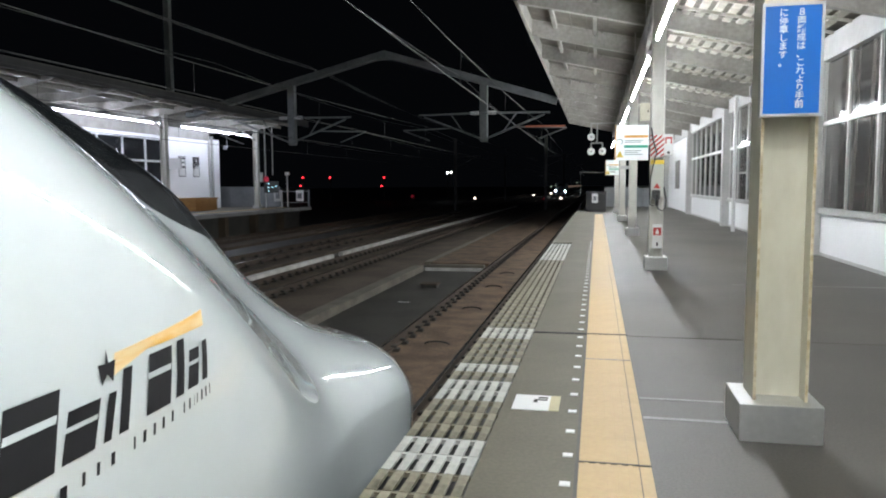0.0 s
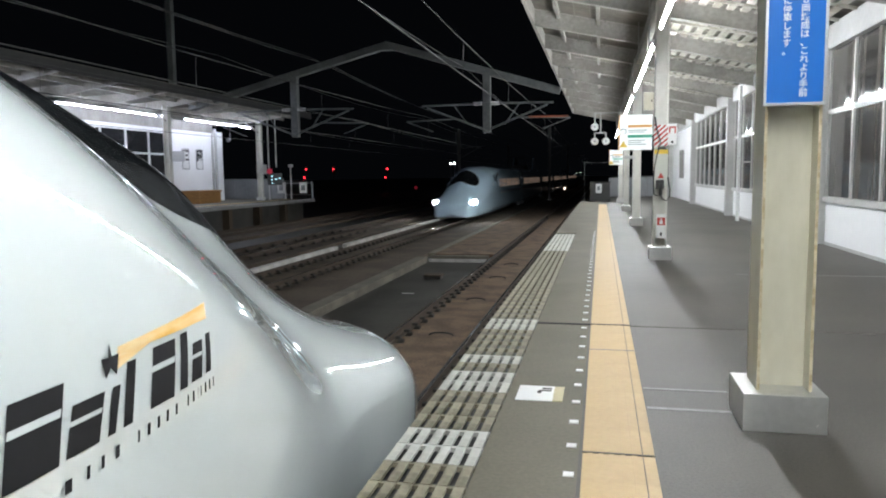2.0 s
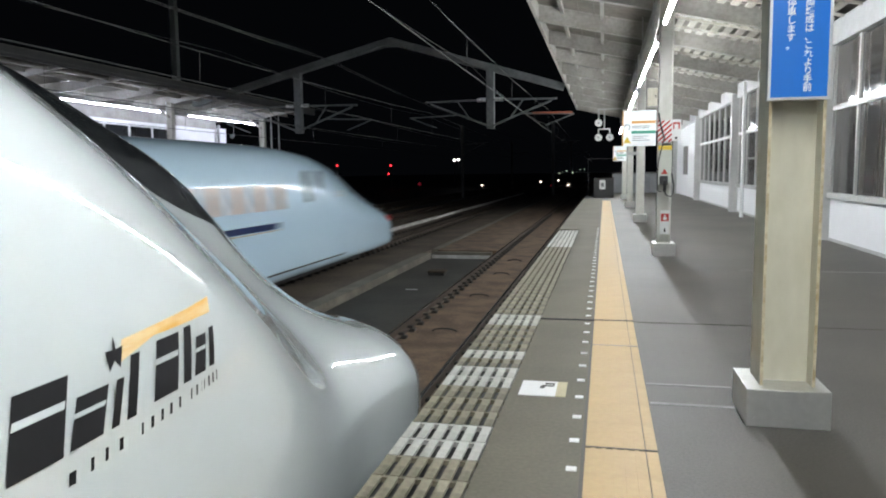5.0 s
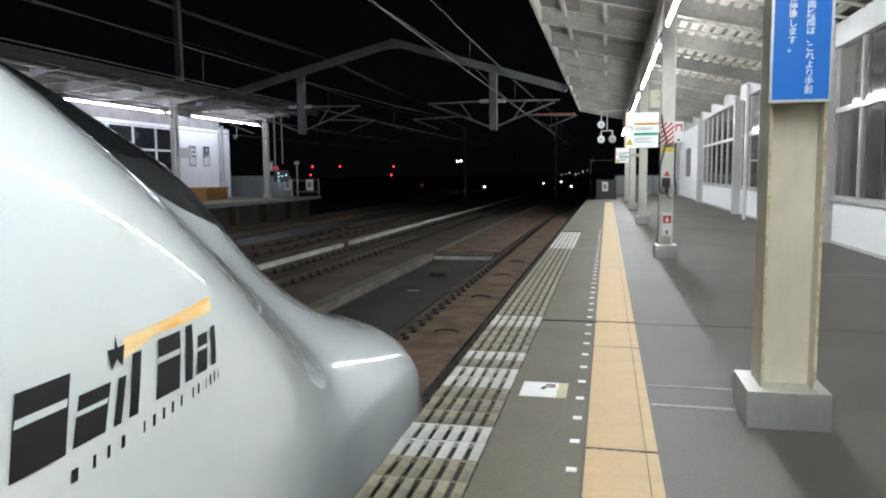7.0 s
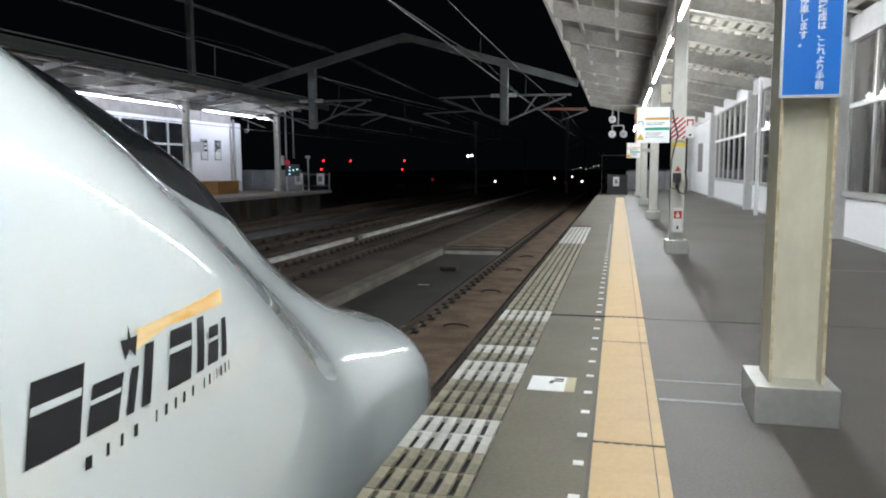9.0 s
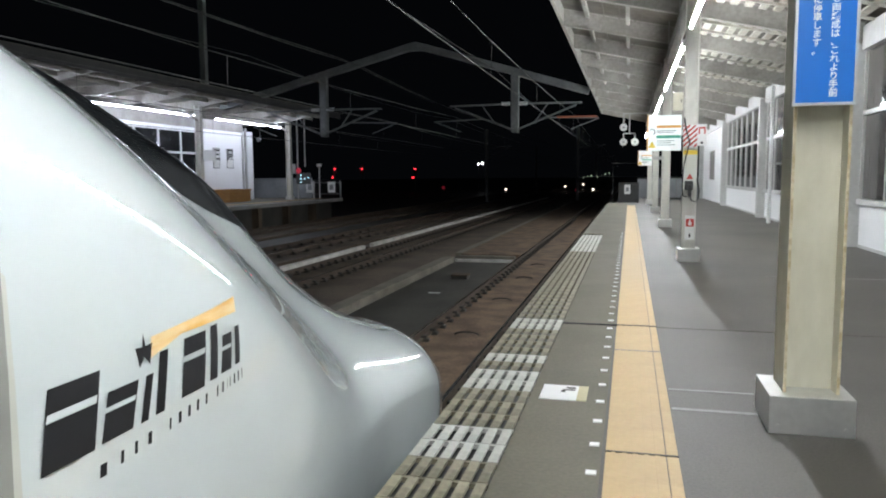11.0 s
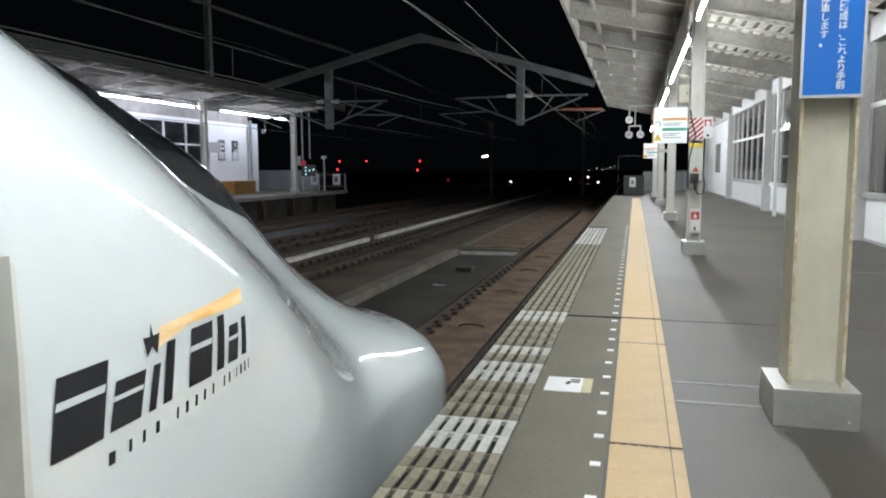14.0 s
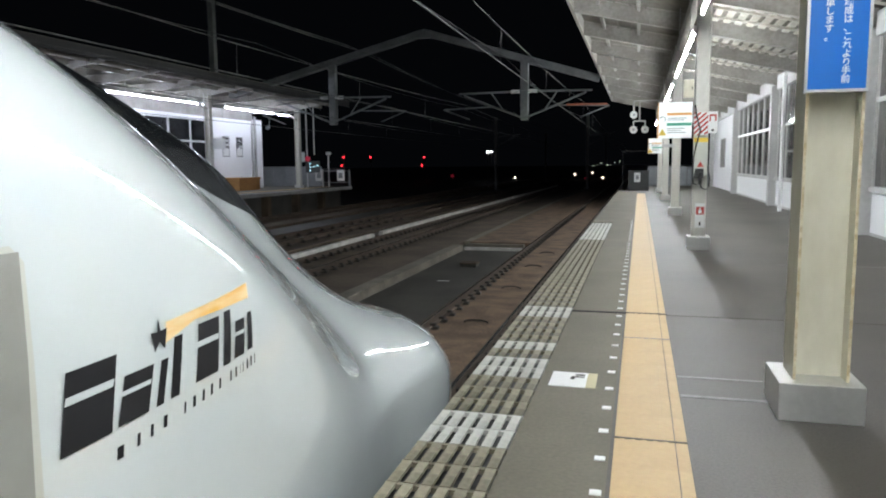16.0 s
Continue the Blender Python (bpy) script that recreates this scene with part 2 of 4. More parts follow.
def make_tracks():
    fm = meshed("fastening", box(box(B(), -0.16, 0.16, -0.07, 0.07, -1.47, -1.40, 0.01), -0.11, 0.11, -0.045, 0.045, -1.40, -1.345, 0.01), M_FAST)
    for i, c in enumerate(TRACKS):
        tr = thing("railway_track", "steel rails with fastenings on a stained track bed", "railway track", (c, 0, 0), 0, "tracks", "structure")
        for s in (-0.7175, 0.7175):
            part("rail", rail_mesh(s, -300, 400), M_RAILSIDE, tr, "rust-brown steel rail")
            part("rail_head", box(B(), s - 0.03, s + 0.03, -300, 400, RAIL - 0.004, RAIL), M_RAILTOP, tr, "polished running surface of the rail")
        y = 9.0
        while y < (52 if i < 2 else 40) and i < 3:
            for s in (-0.7175, 0.7175):
                o = part("fastening", fm, M_FAST, tr)
                o.location = (s, y, 0)
            y += 0.625 if i < 2 else 1.25
    # the strip between the first two tracks: kerb, wet slab, pit and cover
    setting("trackside_kerb", box(B(), -5.5, -5.1, -20, 26.4, -1.62, -1.40, 0.02), M_KERB, "worn concrete kerb beside the track", "kerb")
    setting("drain_wall", box(B(), -5.1, -2.9, 26.9, 27.2, -1.62, -1.42, 0.02), M_KERB, "low concrete cross wall between the tracks", "kerb")
    setting("trackside_kerb_far", box(B(), -5.5, -5.2, 28.2, 90, -1.62, -1.45, 0.02), M_KERB, "worn concrete kerb beside the track", "kerb")
    setting("middle_bed", box(B(), -5.2, -2.8, 28, 200, -1.62, -1.47), M_BALLAST, "brown ballast between the tracks", "ballast")
    for x0, y0 in ((-3.9, 22.2),):
        t = thing("junction_box", "low grey concrete box on the wet slab between tracks", "junction box", (x0, y0, -1.62), 0, "boxes between the tracks")
        part("lid", box(B(), -0.28, 0.28, -0.25, 0.25, 0.10, 0.14, 0.015), M_SLAB, t)
        part("body", box(B(), -0.25, 0.25, -0.22, 0.22, -0.005, 0.10, 0.01), M_SLABD, t)
    setting("drain_lip", box(B(), -5.1, -2.9, 26.55, 26.6, -1.62, -1.50), M_PIPE, "pale lip of the cross drain", "kerb")
    setting("paint_mark", box(B(), -4.12, -3.8, 19.2, 19.27, -1.62, -1.612), M_WHITE, "small white paint mark on the wet slab", "paint mark")
    t = thing("cable_trough", "pale cable trough running between the middle tracks", "cable trough")
    for y0, y1 in ((8, 27.2), (28.2, 60), (60.4, 95)):
        part("trough_length", box(B(), -9.12, -8.92, y0, y1, -1.28, -1.12, 0.03), M_PIPE, t)
    for k in range(30):
        part("bracket", box(B(), -9.1, -8.94, 9 + 2.8 * k, 9.12 + 2.8 * k, -1.475, -1.28), M_FAST, t)
    for y in (13.4, 17.4, 21.3, 24.6):
        t = thing("cable_loop", "black cable loop lying on the brown ballast", "cable", (-1.76, y, -1.46), 0, "cable loops by the platform")
        bm = B()
        for k in range(8):
            a0, a1 = math.pi * k / 8, math.pi * (k + 1) / 8
            rod(bm, (0.24 * math.cos(a0), 0.05, 0.06 * math.sin(a0)), (0.24 * math.cos(a1), 0.05, 0.06 * math.sin(a1)), 0.016, n=6)
        part("loop", bm, M_BLACK, t)


# the platform
def make_platform():
    setting("platform_tail", box(B(), 1.75, 8.5, END_Y, WALL_END + 0.4, -1.7, 0.0), M_FLOOR, "grey asphalt end of the platform", "platform floor")
    setting("platform", box(B(), 0.56, 8.5, -40, END_Y, -1.7, 0.0), M_FLOOR, "grey asphalt station platform", "platform floor")
    edge = setting("platform_edge", box(B(), 0.02, 0.56, -40, END_Y, -1.7, -0.16), M_FLOOR2, "grey concrete platform edge", "platform edge")
    setting("platform_edge_slab", box(B(), 0.56, 1.10, -40, END_Y, 0.0, 0.004), M_FLOOR2, "pale grey concrete strip along the platform edge", "platform floor")
    setting("platform_edge_far", box(B(), 0.02, 0.56, 20.02, END_Y, -0.16, 0.002), M_FLOOR2, "grey concrete platform edge", "platform edge")
    # black sheet below the planks: the shade in the slots put in as colour
    setting("edge_slot_shade", box(B(), 0.03, 0.555, 2.3, 20.0, -0.16, -0.07), M_BLACK, "black sheet under the edge planks in place of slot shade", "platform edge")
    lines = thing("floor_joint", "dark joint and pale repair lines in the platform floor", "floor joint", kind="structure")
    part("joint", box(B(), 0.56, 1.53, 7.72, 7.76, 0.004, 0.013), M_JOINT, lines)
    part("joint", box(B(), 1.53, 6.0, 7.725, 7.745, 0.0, 0.003), M_JOINT2, lines)
    part("joint", box(B(), 1.12, 1.52, 4.09, 4.108, 0.009, 0.0135), M_JOINT2, lines)
    part("joint", box(B(), 1.12, 1.52, 6.60, 6.612, 0.009, 0.0135), M_PALE, lines)
    part("repair_line", box(B(), 1.53, 2.1, 4.98, 5.03, 0.0, 0.003), M_PALE, lines, "pale repair line")
    part("repair_line", box(B(), 1.53, 2.12, 5.45, 5.49, 0.0, 0.003), M_PALE, lines, "pale repair line")
    part("repair_line", box(B(), 3.3, 6.0, 12.0, 12.04, 0.0, 0.003), M_PALE, lines, "pale repair line")
    return edge


M_JOINT2 = material("soft_joint", (0.10, 0.09, 0.075), None, 0.9)


def make_tactile():
    strip = thing("tactile_paving", "yellow tactile warning strip along the platform floor", "tactile paving", kind="structure")
    bm = box(box(B(), 1.122, 1.450, -0.2, 0.2, 0.0, 0.009), 1.456, 1.518, -0.2, 0.2, 0.0, 0.009)
    for x in (1.165, 1.225, 1.285, 1.345, 1.405):
        box(bm, x - 0.012, x + 0.012, -0.2, 0.2, 0.009, 0.0122)
    me = meshed("tile", bm, M_YELLOW)
    for k in range(-33, 92):
        o = part("tile", me, M_YELLOW, strip)
        o.location = (0, 3.1 + 0.4 * k, 0.0)
    wm = meshed("marker", box(B(), -0.028, 0.028, -0.028, 0.028, 0.004, 0.009), M_WHITE)
    mk = thing("edge_marker", "row of small white markers beside the yellow strip", "floor marker", kind="structure")
    for k in range(-31, 42):
        o = part("marker", wm, M_WHITE, mk)
        o.location = (1.055, 3.36 + 0.42 * k, 0)


def make_grating(edge):
    """Edge planks along the platform with open slots between them, tied by cross bars; some rows are bright metal."""
    mats = (M_PLANK, M_PLANKB)
    pm = [meshed("edge_plank", box(B(), -0.0275, 0.0275, -0.134, 0.134, -0.014, 0.004), m) for m in mats]
    cm = [meshed("cross_bar", box(B(), 0.03, 0.552, -0.016, 0.016, -0.03, -0.002), m) for m in mats]
    bright = {5, 6, 10, 11, 13, 18, 19}
    rest = B()
    for r in range(63):
        y = 2.56 + 0.275 * r
        b = 1 if r in bright else 0
        near = y < 15.3
        if near:
            o = part("cross_bar", cm[b], None, edge)
            o.location = (0, y + 0.1375, 0)
        else:
            box(rest, 0.03, 0.552, y + 0.112, y + 0.163, -0.03, -0.002)
        for c in range(6):
            x = 0.066 + 0.0905 * c
            if near:
                o = part("edge_plank", pm[b], None, edge)
                o.location = (x, y, 0)
            else:
                box(rest, x - 0.0275, x + 0.0275, y - 0.134, y + 0.134, -0.03, 0.004)
    tagged(part("edge_planking", rest, M_PLANKB, edge, "pale metal planking of the platform edge"), kind="stuff")


M_PLANK = material("edge_plank", (0.27, 0.245, 0.175), (0.15, 0.135, 0.095), 0.6, grain=20, stain=3, mix=0.7, bump=0.2, vary=0.12)
M_PLANKB = material("bright_edge_plank", (0.54, 0.54, 0.50), (0.42, 0.42, 0.385), 0.5, 0.1, grain=20, stain=3, mix=0.6, vary=0.06)


def make_floor_plate():
    t = thing("boarding_plate", "white boarding position plate with a yellow end on the floor", "floor sign", (0.8, 5.2, 0.004))
    part("plate", box(B(), -0.17, 0.09, -0.18, 0.18, 0, 0.004), M_SIGNW, t)
    part("plate_end", box(B(), 0.09, 0.16, -0.18, 0.18, 0, 0.004), material("faded_yellow", (0.55, 0.50, 0.30), None, 0.6), t, "faded yellow end")
    bm = B()
    for x0, x1, y0, y1 in ((-0.02, 0.07, 0.05, 0.075), (0.0, 0.07, 0.10, 0.13), (-0.03, 0.0, 0.0, 0.05)):
        box(bm, x0, x1, y0, y1, 0.004, 0.006)
    part("mark", bm, M_FAST, t, "dark unreadable mark")


# columns, roof, wall
def make_column(right, mat, base, label):
    t = thing("platform_column", label, "column", group="platform columns")
    bm = B()
    box(bm, -0.153, -0.135, -0.15, 0.15, 0.2, 5.05)
    box(bm, right - 0.018, right, -0.15, 0.15, 0.2, 5.05)
    box(bm, -0.135, right - 0.018, -0.02, 0.02, 0.2, 5.05)
    part("shaft", bm, mat, t)
    for s in (-0.144, right - 0.009):
        part("flange_edge", box(B(), s - 0.0085, s + 0.0085, -0.153, -0.15, 0.22, 5.0), M_RUST if right > 0.1 else mat, t, "worn flange edge")
    part("base", box(B(), base[0], base[1], -0.25, 0.25, 0.0, 0.235, 0.006), M_STEEL, t, "dull stainless steel column base")
    # bolts on the base
    for x in (base[0] + 0.05, base[1] - 0.05):
        part("bolt", rod(B(), (x, -0.256, 0.05), (x, -0.25, 0.05), 0.012, n=6), M_STEEL, t)
    return t


def roof_z(x):
    """Underside of the ribs, which fall from the track side to the wall."""
    return 5.86 - 0.225 * (x + 0.9)


def sloped(x0, x1, y0, y1, d0, d1):
    bm = B()
    vs = [bm.verts.new((x, y, roof_z(x) + d)) for d in (d0, d1) for y in (y0, y1) for x in (x0, x1)]
    for q in ((0, 2, 3, 1), (4, 5, 7, 6), (0, 1, 5, 4), (2, 6, 7, 3), (0, 4, 6, 2), (1, 3, 7, 5)):
        bm.faces.new([vs[i] for i in q])
    return bm


def make_roof():
    """Sheet roof on sloping ribs, an edge beam at the track side, purlins and lattice decking between the ribs."""
    setting("roof_sheet", sloped(-0.66, 8.6, -40, ROOF_END, 0.46, 0.52), M_ROOF, "weathered sheet roof over the platform", "roof")
    setting("roof_edge_beam", box(B(), -0.75, -0.66, -40, ROOF_END, 5.86, 6.42, 0.01), M_ROOFS, "pale steel edge beam of the platform roof", "roof beam")
    for x in (0.0, 1.1):
        setting("roof_purlin", sloped(x - 0.05, x + 0.05, -40, ROOF_END, 0.3, 0.46), M_ROOFS, "steel purlin under the roof", "roof beam")
    setting("roof_spine", box(B(), 2.22, 2.42, -40, ROOF_END, 4.90, 5.14), M_ROOFS, "steel spine beam on the column heads", "roof beam")
    y = 17.5 - 3.8 * 8
    while y < ROOF_END:
        bm = sloped(-0.66, 6.0, y - 0.012, y + 0.012, 0.02, 0.44)
        for d in (0.0, 0.44):
            bm2 = sloped(-0.66, 6.0, y - 0.09, y + 0.09, d, d + 0.02)
            me = bpy.data.meshes.new("rib_flange")
            bm2.to_mesh(me)
            bm2.free()
            bm.from_mesh(me)
        setting("roof_rib", bm, M_ROOFS, "sloping steel I-beam rib under the roof", "roof beam")
        for k in range(5):
            x = 0.45 + 0.42 * k if k < 3 else 0.0
            if x and y > 5:
                bm = sloped(x - 0.015, x + 0.015, y + 0.1, y + 3.7, 0.40, 0.46)
                setting("roof_batten", bm, M_ROOF, "thin roof batten", "roof beam")
        if y > 5:
            deck = thing("roof_deck_panel", "pale slatted decking under the roof beside the wall", "roof deck", kind="structure")
            for k in range(11):
                x = 2.7 + 0.29 * k
                part("deck_slat", sloped(x, x + 0.16, y + 0.12, y + 3.68, 0.36, 0.40), M_DECK, deck)
            for yy in (0.7, 1.8, 2.9):
                part("deck_bar", sloped(2.6, 5.95, y + yy, y + yy + 0.07, 0.30, 0.355), M_DECK, deck)
        y += 3.8


def make_wall():
    """The back wall: white lower panels, sill, glazing in a steel frame, header."""
    x = WALL_X
    wall = thing("wall_east", "white panelled platform back wall with tall windows", "wall", kind="structure")
    posts = [-16.6, -5.3, 6.1, 17.5, 28.9, 39.9, WALL_END]
    for i, y in enumerate(posts):
        part("post", box(B(), x - 0.30, x + 0.12, y - 0.13, y + 0.13, 0, 4.30, 0.008), M_GREYP, wall, "grey painted steel post")
        if i + 1 == len(posts):
            break
        a, b = y + 0.13, posts[i + 1] - 0.13
        part("header", box(B(), x - 0.13, x + 0.10, a, b, 4.16, 4.66, 0.008), M_HEADER, wall, "pale steel header")
        if i == 5:
            part("end_panel", box(B(), x - 0.03, x + 0.03, a, b, 0.02, 4.16), M_WALLW, wall, "white closed wall panel")
            part("poster", box(B(), x - 0.04, x - 0.03, a + 5.5, a + 8.0, 1.3, 3.0), M_CURT, wall, "grey notice board")
            continue
        part("lower_panel", box(B(), x - 0.03, x + 0.03, a, b, 0.02, 0.92), M_WALLW, wall, "white enamelled lower panel")
        part("skirting", box(B(), x - 0.045, x + 0.03, a, b, 0.0, 0.06), M_GREYP, wall, "grey skirting")
        part("sill", box(B(), x - 0.10, x + 0.08, a, b, 0.92, 1.04, 0.008), M_GREYP, wall, "grey window sill")
        part("blind", box(B(), x + 0.14, x + 0.18, a, b, 1.04, 4.16), M_CURT, wall, "dim grey backing behind the panes")
        n = 7
        w = (b - a) / n
        for j in range(n + 1):
            yy = min(max(a + j * w, a + 0.035), b - 0.035)
            part("mullion", box(B(), x - 0.05, x + 0.05, yy - 0.035, yy + 0.035, 1.04, 4.16), M_ALU, wall)
        part("transom", box(B(), x - 0.055, x + 0.055, a, b, 2.80, 2.90), M_ALU, wall)
        for j in range(n):
            for z0, z1 in ((1.05, 2.80), (2.90, 4.15)):
                part("pane", box(B(), x - 0.006, x + 0.006, a + j * w + 0.03, a + (j + 1) * w - 0.03, z0, z1), M_PANE, wall, "dim grey window pane")
    t = thing("downpipe", "white rainwater pipe on the back wall", "pipe")
    part("pipe", rod(B(), (x - 0.42, 25.6, 0.0), (x - 0.42, 25.6, 4.4), 0.06, n=12), M_WHITE, t)
    part("clip", box(B(), x - 0.49, x - 0.05, 25.56, 25.64, 1.9, 1.96), M_GREYP, t)
    setting("wall_outer", box(B(), 8.5, 8.6, -40, WALL_END, -1.7, 4.3), M_FENCE, "plain outer wall", "wall")
    setting("wall_back", box(B(), 0.7, 8.5, -22.2, -22.0, 0, 4.6), M_FENCE, "plain closing wall", "wall")


def tube_run(name, x, y, z, length, top, group, mat):
    t = thing(name, "bright run of fluorescent tubes hung below the roof", "ceiling lamp", (x, y, z), 0, group)
    h = length / 2
    for a in (-1, 0, 1):
        n = h * 2 / 3
        part("tube", rod(B(), (0, a * n - n / 2 + 0.012, 0), (0, a * n + n / 2 - 0.012, 0), 0.021, n=10), mat, t, "glowing white tube")
    part("batten", box(B(), -0.026, 0.026, -h, h, 0.05, 0.11, 0.008), M_WHITE, t)
    for s in (-h + 0.01, h - 0.01):
        part("end_cap", box(B(), -0.024, 0.024, s - 0.02, s + 0.02, -0.024, 0.06), M_WHITE, t)
    for s in (-0.6 * h, 0.6 * h):
        part("hanger", rod(B(), (0, s, 0.12), (0, s, top - z), 0.014, n=6), M_GREYP, t)
    return t


def make_tubes():
    for y in TUBE_Y:
        if y < ROOF_END:
            tube_run("fluorescent_lamp", TUBE_X, y, TUBE_Z, 7.5, roof_z(TUBE_X) + 0.47, "platform tube lamps", M_TUBE)


# trains: a body is lofted from half sections (half width, underside, belt, crown, roundness)
def smooth_table(rows, step=0.05, blur=0.22):
    s = np.arange(rows[0][0], rows[-1][0] + 1e-6, step)
    cols = [np.interp(s, [r[0] for r in rows], [r[k] for r in rows]) for k in range(1, 6)]
    n = int(blur / step) * 3
    ker = np.exp(-0.5 * (np.arange(-n, n + 1) * step / blur) ** 2)
    ker /= ker.sum()
    out = [np.convolve(np.concatenate([np.full(n, c[0]), c, c[-1] + (c[-1] - c[-2]) * np.arange(1, n + 1)]), ker, "valid") for c in cols]
    return s, [np.maximum(out[0], 0.03)] + out[1:]


def section(tab, y):
    return [float(np.interp(y, tab[0], c)) for c in tab[1]]


def half_points(w, zb, zm, zt, n, lo=14, hi=34, sq=4.5):
    pts = []
    for k in range(lo + 1):
        a = math.pi / 2 * (1 - k / lo)
        pts.append((w * max(math.cos(a), 0) ** (2 / sq), zm - (zm - zb) * math.sin(a) ** (2 / sq)))
    for k in range(1, hi + 1):
        a = math.pi / 2 * k / hi
        pts.append((w * max(math.cos(a), 0) ** (2 / n), zm + (zt - zm) * math.sin(a) ** (2 / n)))
    return pts


def side_x(tab, y, z, sq=4.5):
    """Half width of the body at the height z."""
    w, zb, zm, zt, n = section(tab, y)
    if z < zm:
        return w * (1 - min(1, (zm - z) / (zm - zb)) ** sq) ** (1 / sq)
    return w * max(0.0, 1 - min(1, (z - zm) / (zt - zm)) ** n) ** (1 / n)


def loft(tab, ys, cap=True):
    bm, rings = B(), []
    for y in ys:
        h = half_points(*section(tab, y), sq=9.0)
        ring = [(dx, z) for dx, z in h] + [(-dx, z) for dx, z in h[-2:0:-1]]
        rings.append([bm.verts.new((dx, y, z)) for dx, z in ring])
    m = len(rings[0])
    for a, b in zip(rings, rings[1:]):
        for i in range(m):
            bm.faces.new((a[i], a[(i + 1) % m], b[(i + 1) % m], b[i]))
    if cap:
        bm.faces.new(rings[0]), bm.faces.new(rings[-1])
    return bm


def patch(tab, y0, y1, half0, half1, off=0.006, ny=40, nx=24):
    """A skin on the crown of the body, between widths half0(y) and half1(y) either side of the middle."""
    bm, rows = B(), []
    for j in range(ny + 1):
        y = y0 + (y1 - y0) * j / ny
        w, zb, zm, zt, n = section(tab, y)
        row = []
        for i in range(nx + 1):
            dx = half0(y) + (half1(y) - half0(y)) * i / nx
            q = min(abs(dx) / w, 0.999)
            row.append(bm.verts.new((dx, y, zm + (zt - zm) * (1 - q ** n) ** (1 / n) + off)))
        rows.append(row)
    for a, b in zip(rows, rows[1:]):
        for i in range(nx):
            bm.faces.new((a[i], a[i + 1], b[i + 1], b[i]))
    return bm


def decal(tab, outline, off=0.004, step=0.02):
    """A flat marking on the flank: an outline in (y, z) laid onto the curved side."""
    bm = B()
    f = bm.faces.new([bm.verts.new((0, y, z)) for y, z in outline])
    bmesh.ops.triangulate(bm, faces=[f])
    for _ in range(3):
        es = [e for e in bm.edges if e.calc_length() > step * 2.5]
        if es:
            bmesh.ops.subdivide_edges(bm, edges=es, cuts=1)
            bmesh.ops.triangulate(bm, faces=[f for f in bm.faces if len(f.verts) > 3])
    for v in bm.verts:
        v.co.x = side_x(tab, v.co.y, v.co.z) + off
    return bm


STANDING = smooth_table([
    # y, half width, underside, belt, crown of the shoulders, roundness
    (-24.0, 1.69, -1.0, 1.20, 2.40, 3.0),
    (-1.5, 1.69, -1.0, 1.20, 2.40, 3.0),
    (0.00, 1.680, -1.0, 1.200, 2.400, 3.00),
    (0.80, 1.672, -1.0, 1.15, 2.376, 3.00),
    (1.50, 1.660, -1.0, 1.02, 2.285, 3.00),
    (2.20, 1.640, -1.0, 0.75, 1.980, 2.70),
    (2.85, 1.600, -1.0, 0.38, 1.660, 2.45),
    (3.35, 1.538, -1.0, 0.12, 1.400, 2.35),
    (3.80, 1.470, -1.0, -0.04, 1.140, 2.10),
    (4.35, 1.398, -1.0, -0.12, 0.785, 1.80),
    (4.80, 1.362, -1.0, -0.140, 0.580, 1.900),
    (5.30, 1.392, -1.0, -0.240, 0.415, 2.300),
    (5.80, 1.400, -1.0, -0.360, 0.340, 2.500),
    (6.20, 1.385, -1.0, -0.460, 0.320, 2.600),
    (6.50, 1.325, -1.0, -0.550, 0.315, 2.500),
    (6.90, 1.090, -0.98, -0.580, 0.000, 2.400),
    (7.15, 0.74, -0.95, -0.44, -0.130, 2.2),
    (7.3, 0.35, -0.85, -0.45, -0.32, 2.2),
    (7.36, 0.05, -0.55, -0.48, -0.45, 2.0)], blur=0.22)
CANOPY = smooth_table([
    # y, half width, -, foot, crown, roundness
    (-24.0, 0.8, 0, 0.9, 2.2, 2), (1.0, 0.8, 0, 0.9, 2.26, 2), (2.2, 0.88, 0, 0.9, 2.29, 2), (2.9, 0.90, 0, 0.7, 2.16, 2),
    (3.4, 0.90, 0, 0.5, 1.97, 2), (4.2, 0.86, 0, 0.2, 1.680, 2), (4.8, 0.84, 0, 0.0, 1.200, 2), (5.4, 0.82, 0, -0.1, 0.675, 2),
    (5.8, 0.82, 0, -0.2, 0.345, 2), (6.3, 0.82, 0, -0.4, -0.025, 2), (6.7, 0.8, 0, -0.6, -0.300, 2), (7.36, 0.8, 0, -1.0, -0.9, 2)], blur=0.18)


def upper_z(y, dx):
    """Height of the nose at dx beside the middle: rounded shoulders with the cab canopy rising between them."""
    w, zb, zm, zt, n = section(STANDING, y)
    a = zm + (zt - zm) * max(0.0, 1 - min(1.0, abs(dx) / w) ** n) ** (1 / n)
    c, _, f, t, m = section(CANOPY, y)
    q = min(1.6, abs(dx) / c)
    round_top = math.sqrt(1 - q * q) if q < 0.8 else 0.6 - 1.3333 * (q - 0.8)
    flared = 0.5 + 0.5 * math.cos(math.pi * min(1.0, abs(dx) / c / 1.8)) - 0.6 * max(0.0, abs(dx) / c - 1.0)
    g = max(0.0, min(1.0, (y - 3.7) / 1.1))
    g = g * g * (3 - 2 * g)
    b = f + (t - f) * ((1 - g) * round_top + g * flared)
    k = 0.25 + 0.08 * max(0.0, min(1.0, (y - 3.6) / 1.2, (6.5 - y) / 0.8))
    d = max(-1.0, min(1.0, (a - b) / (2 * k)))
    return max(a, b) + k * 0.5 * (1 - abs(d)) ** 2


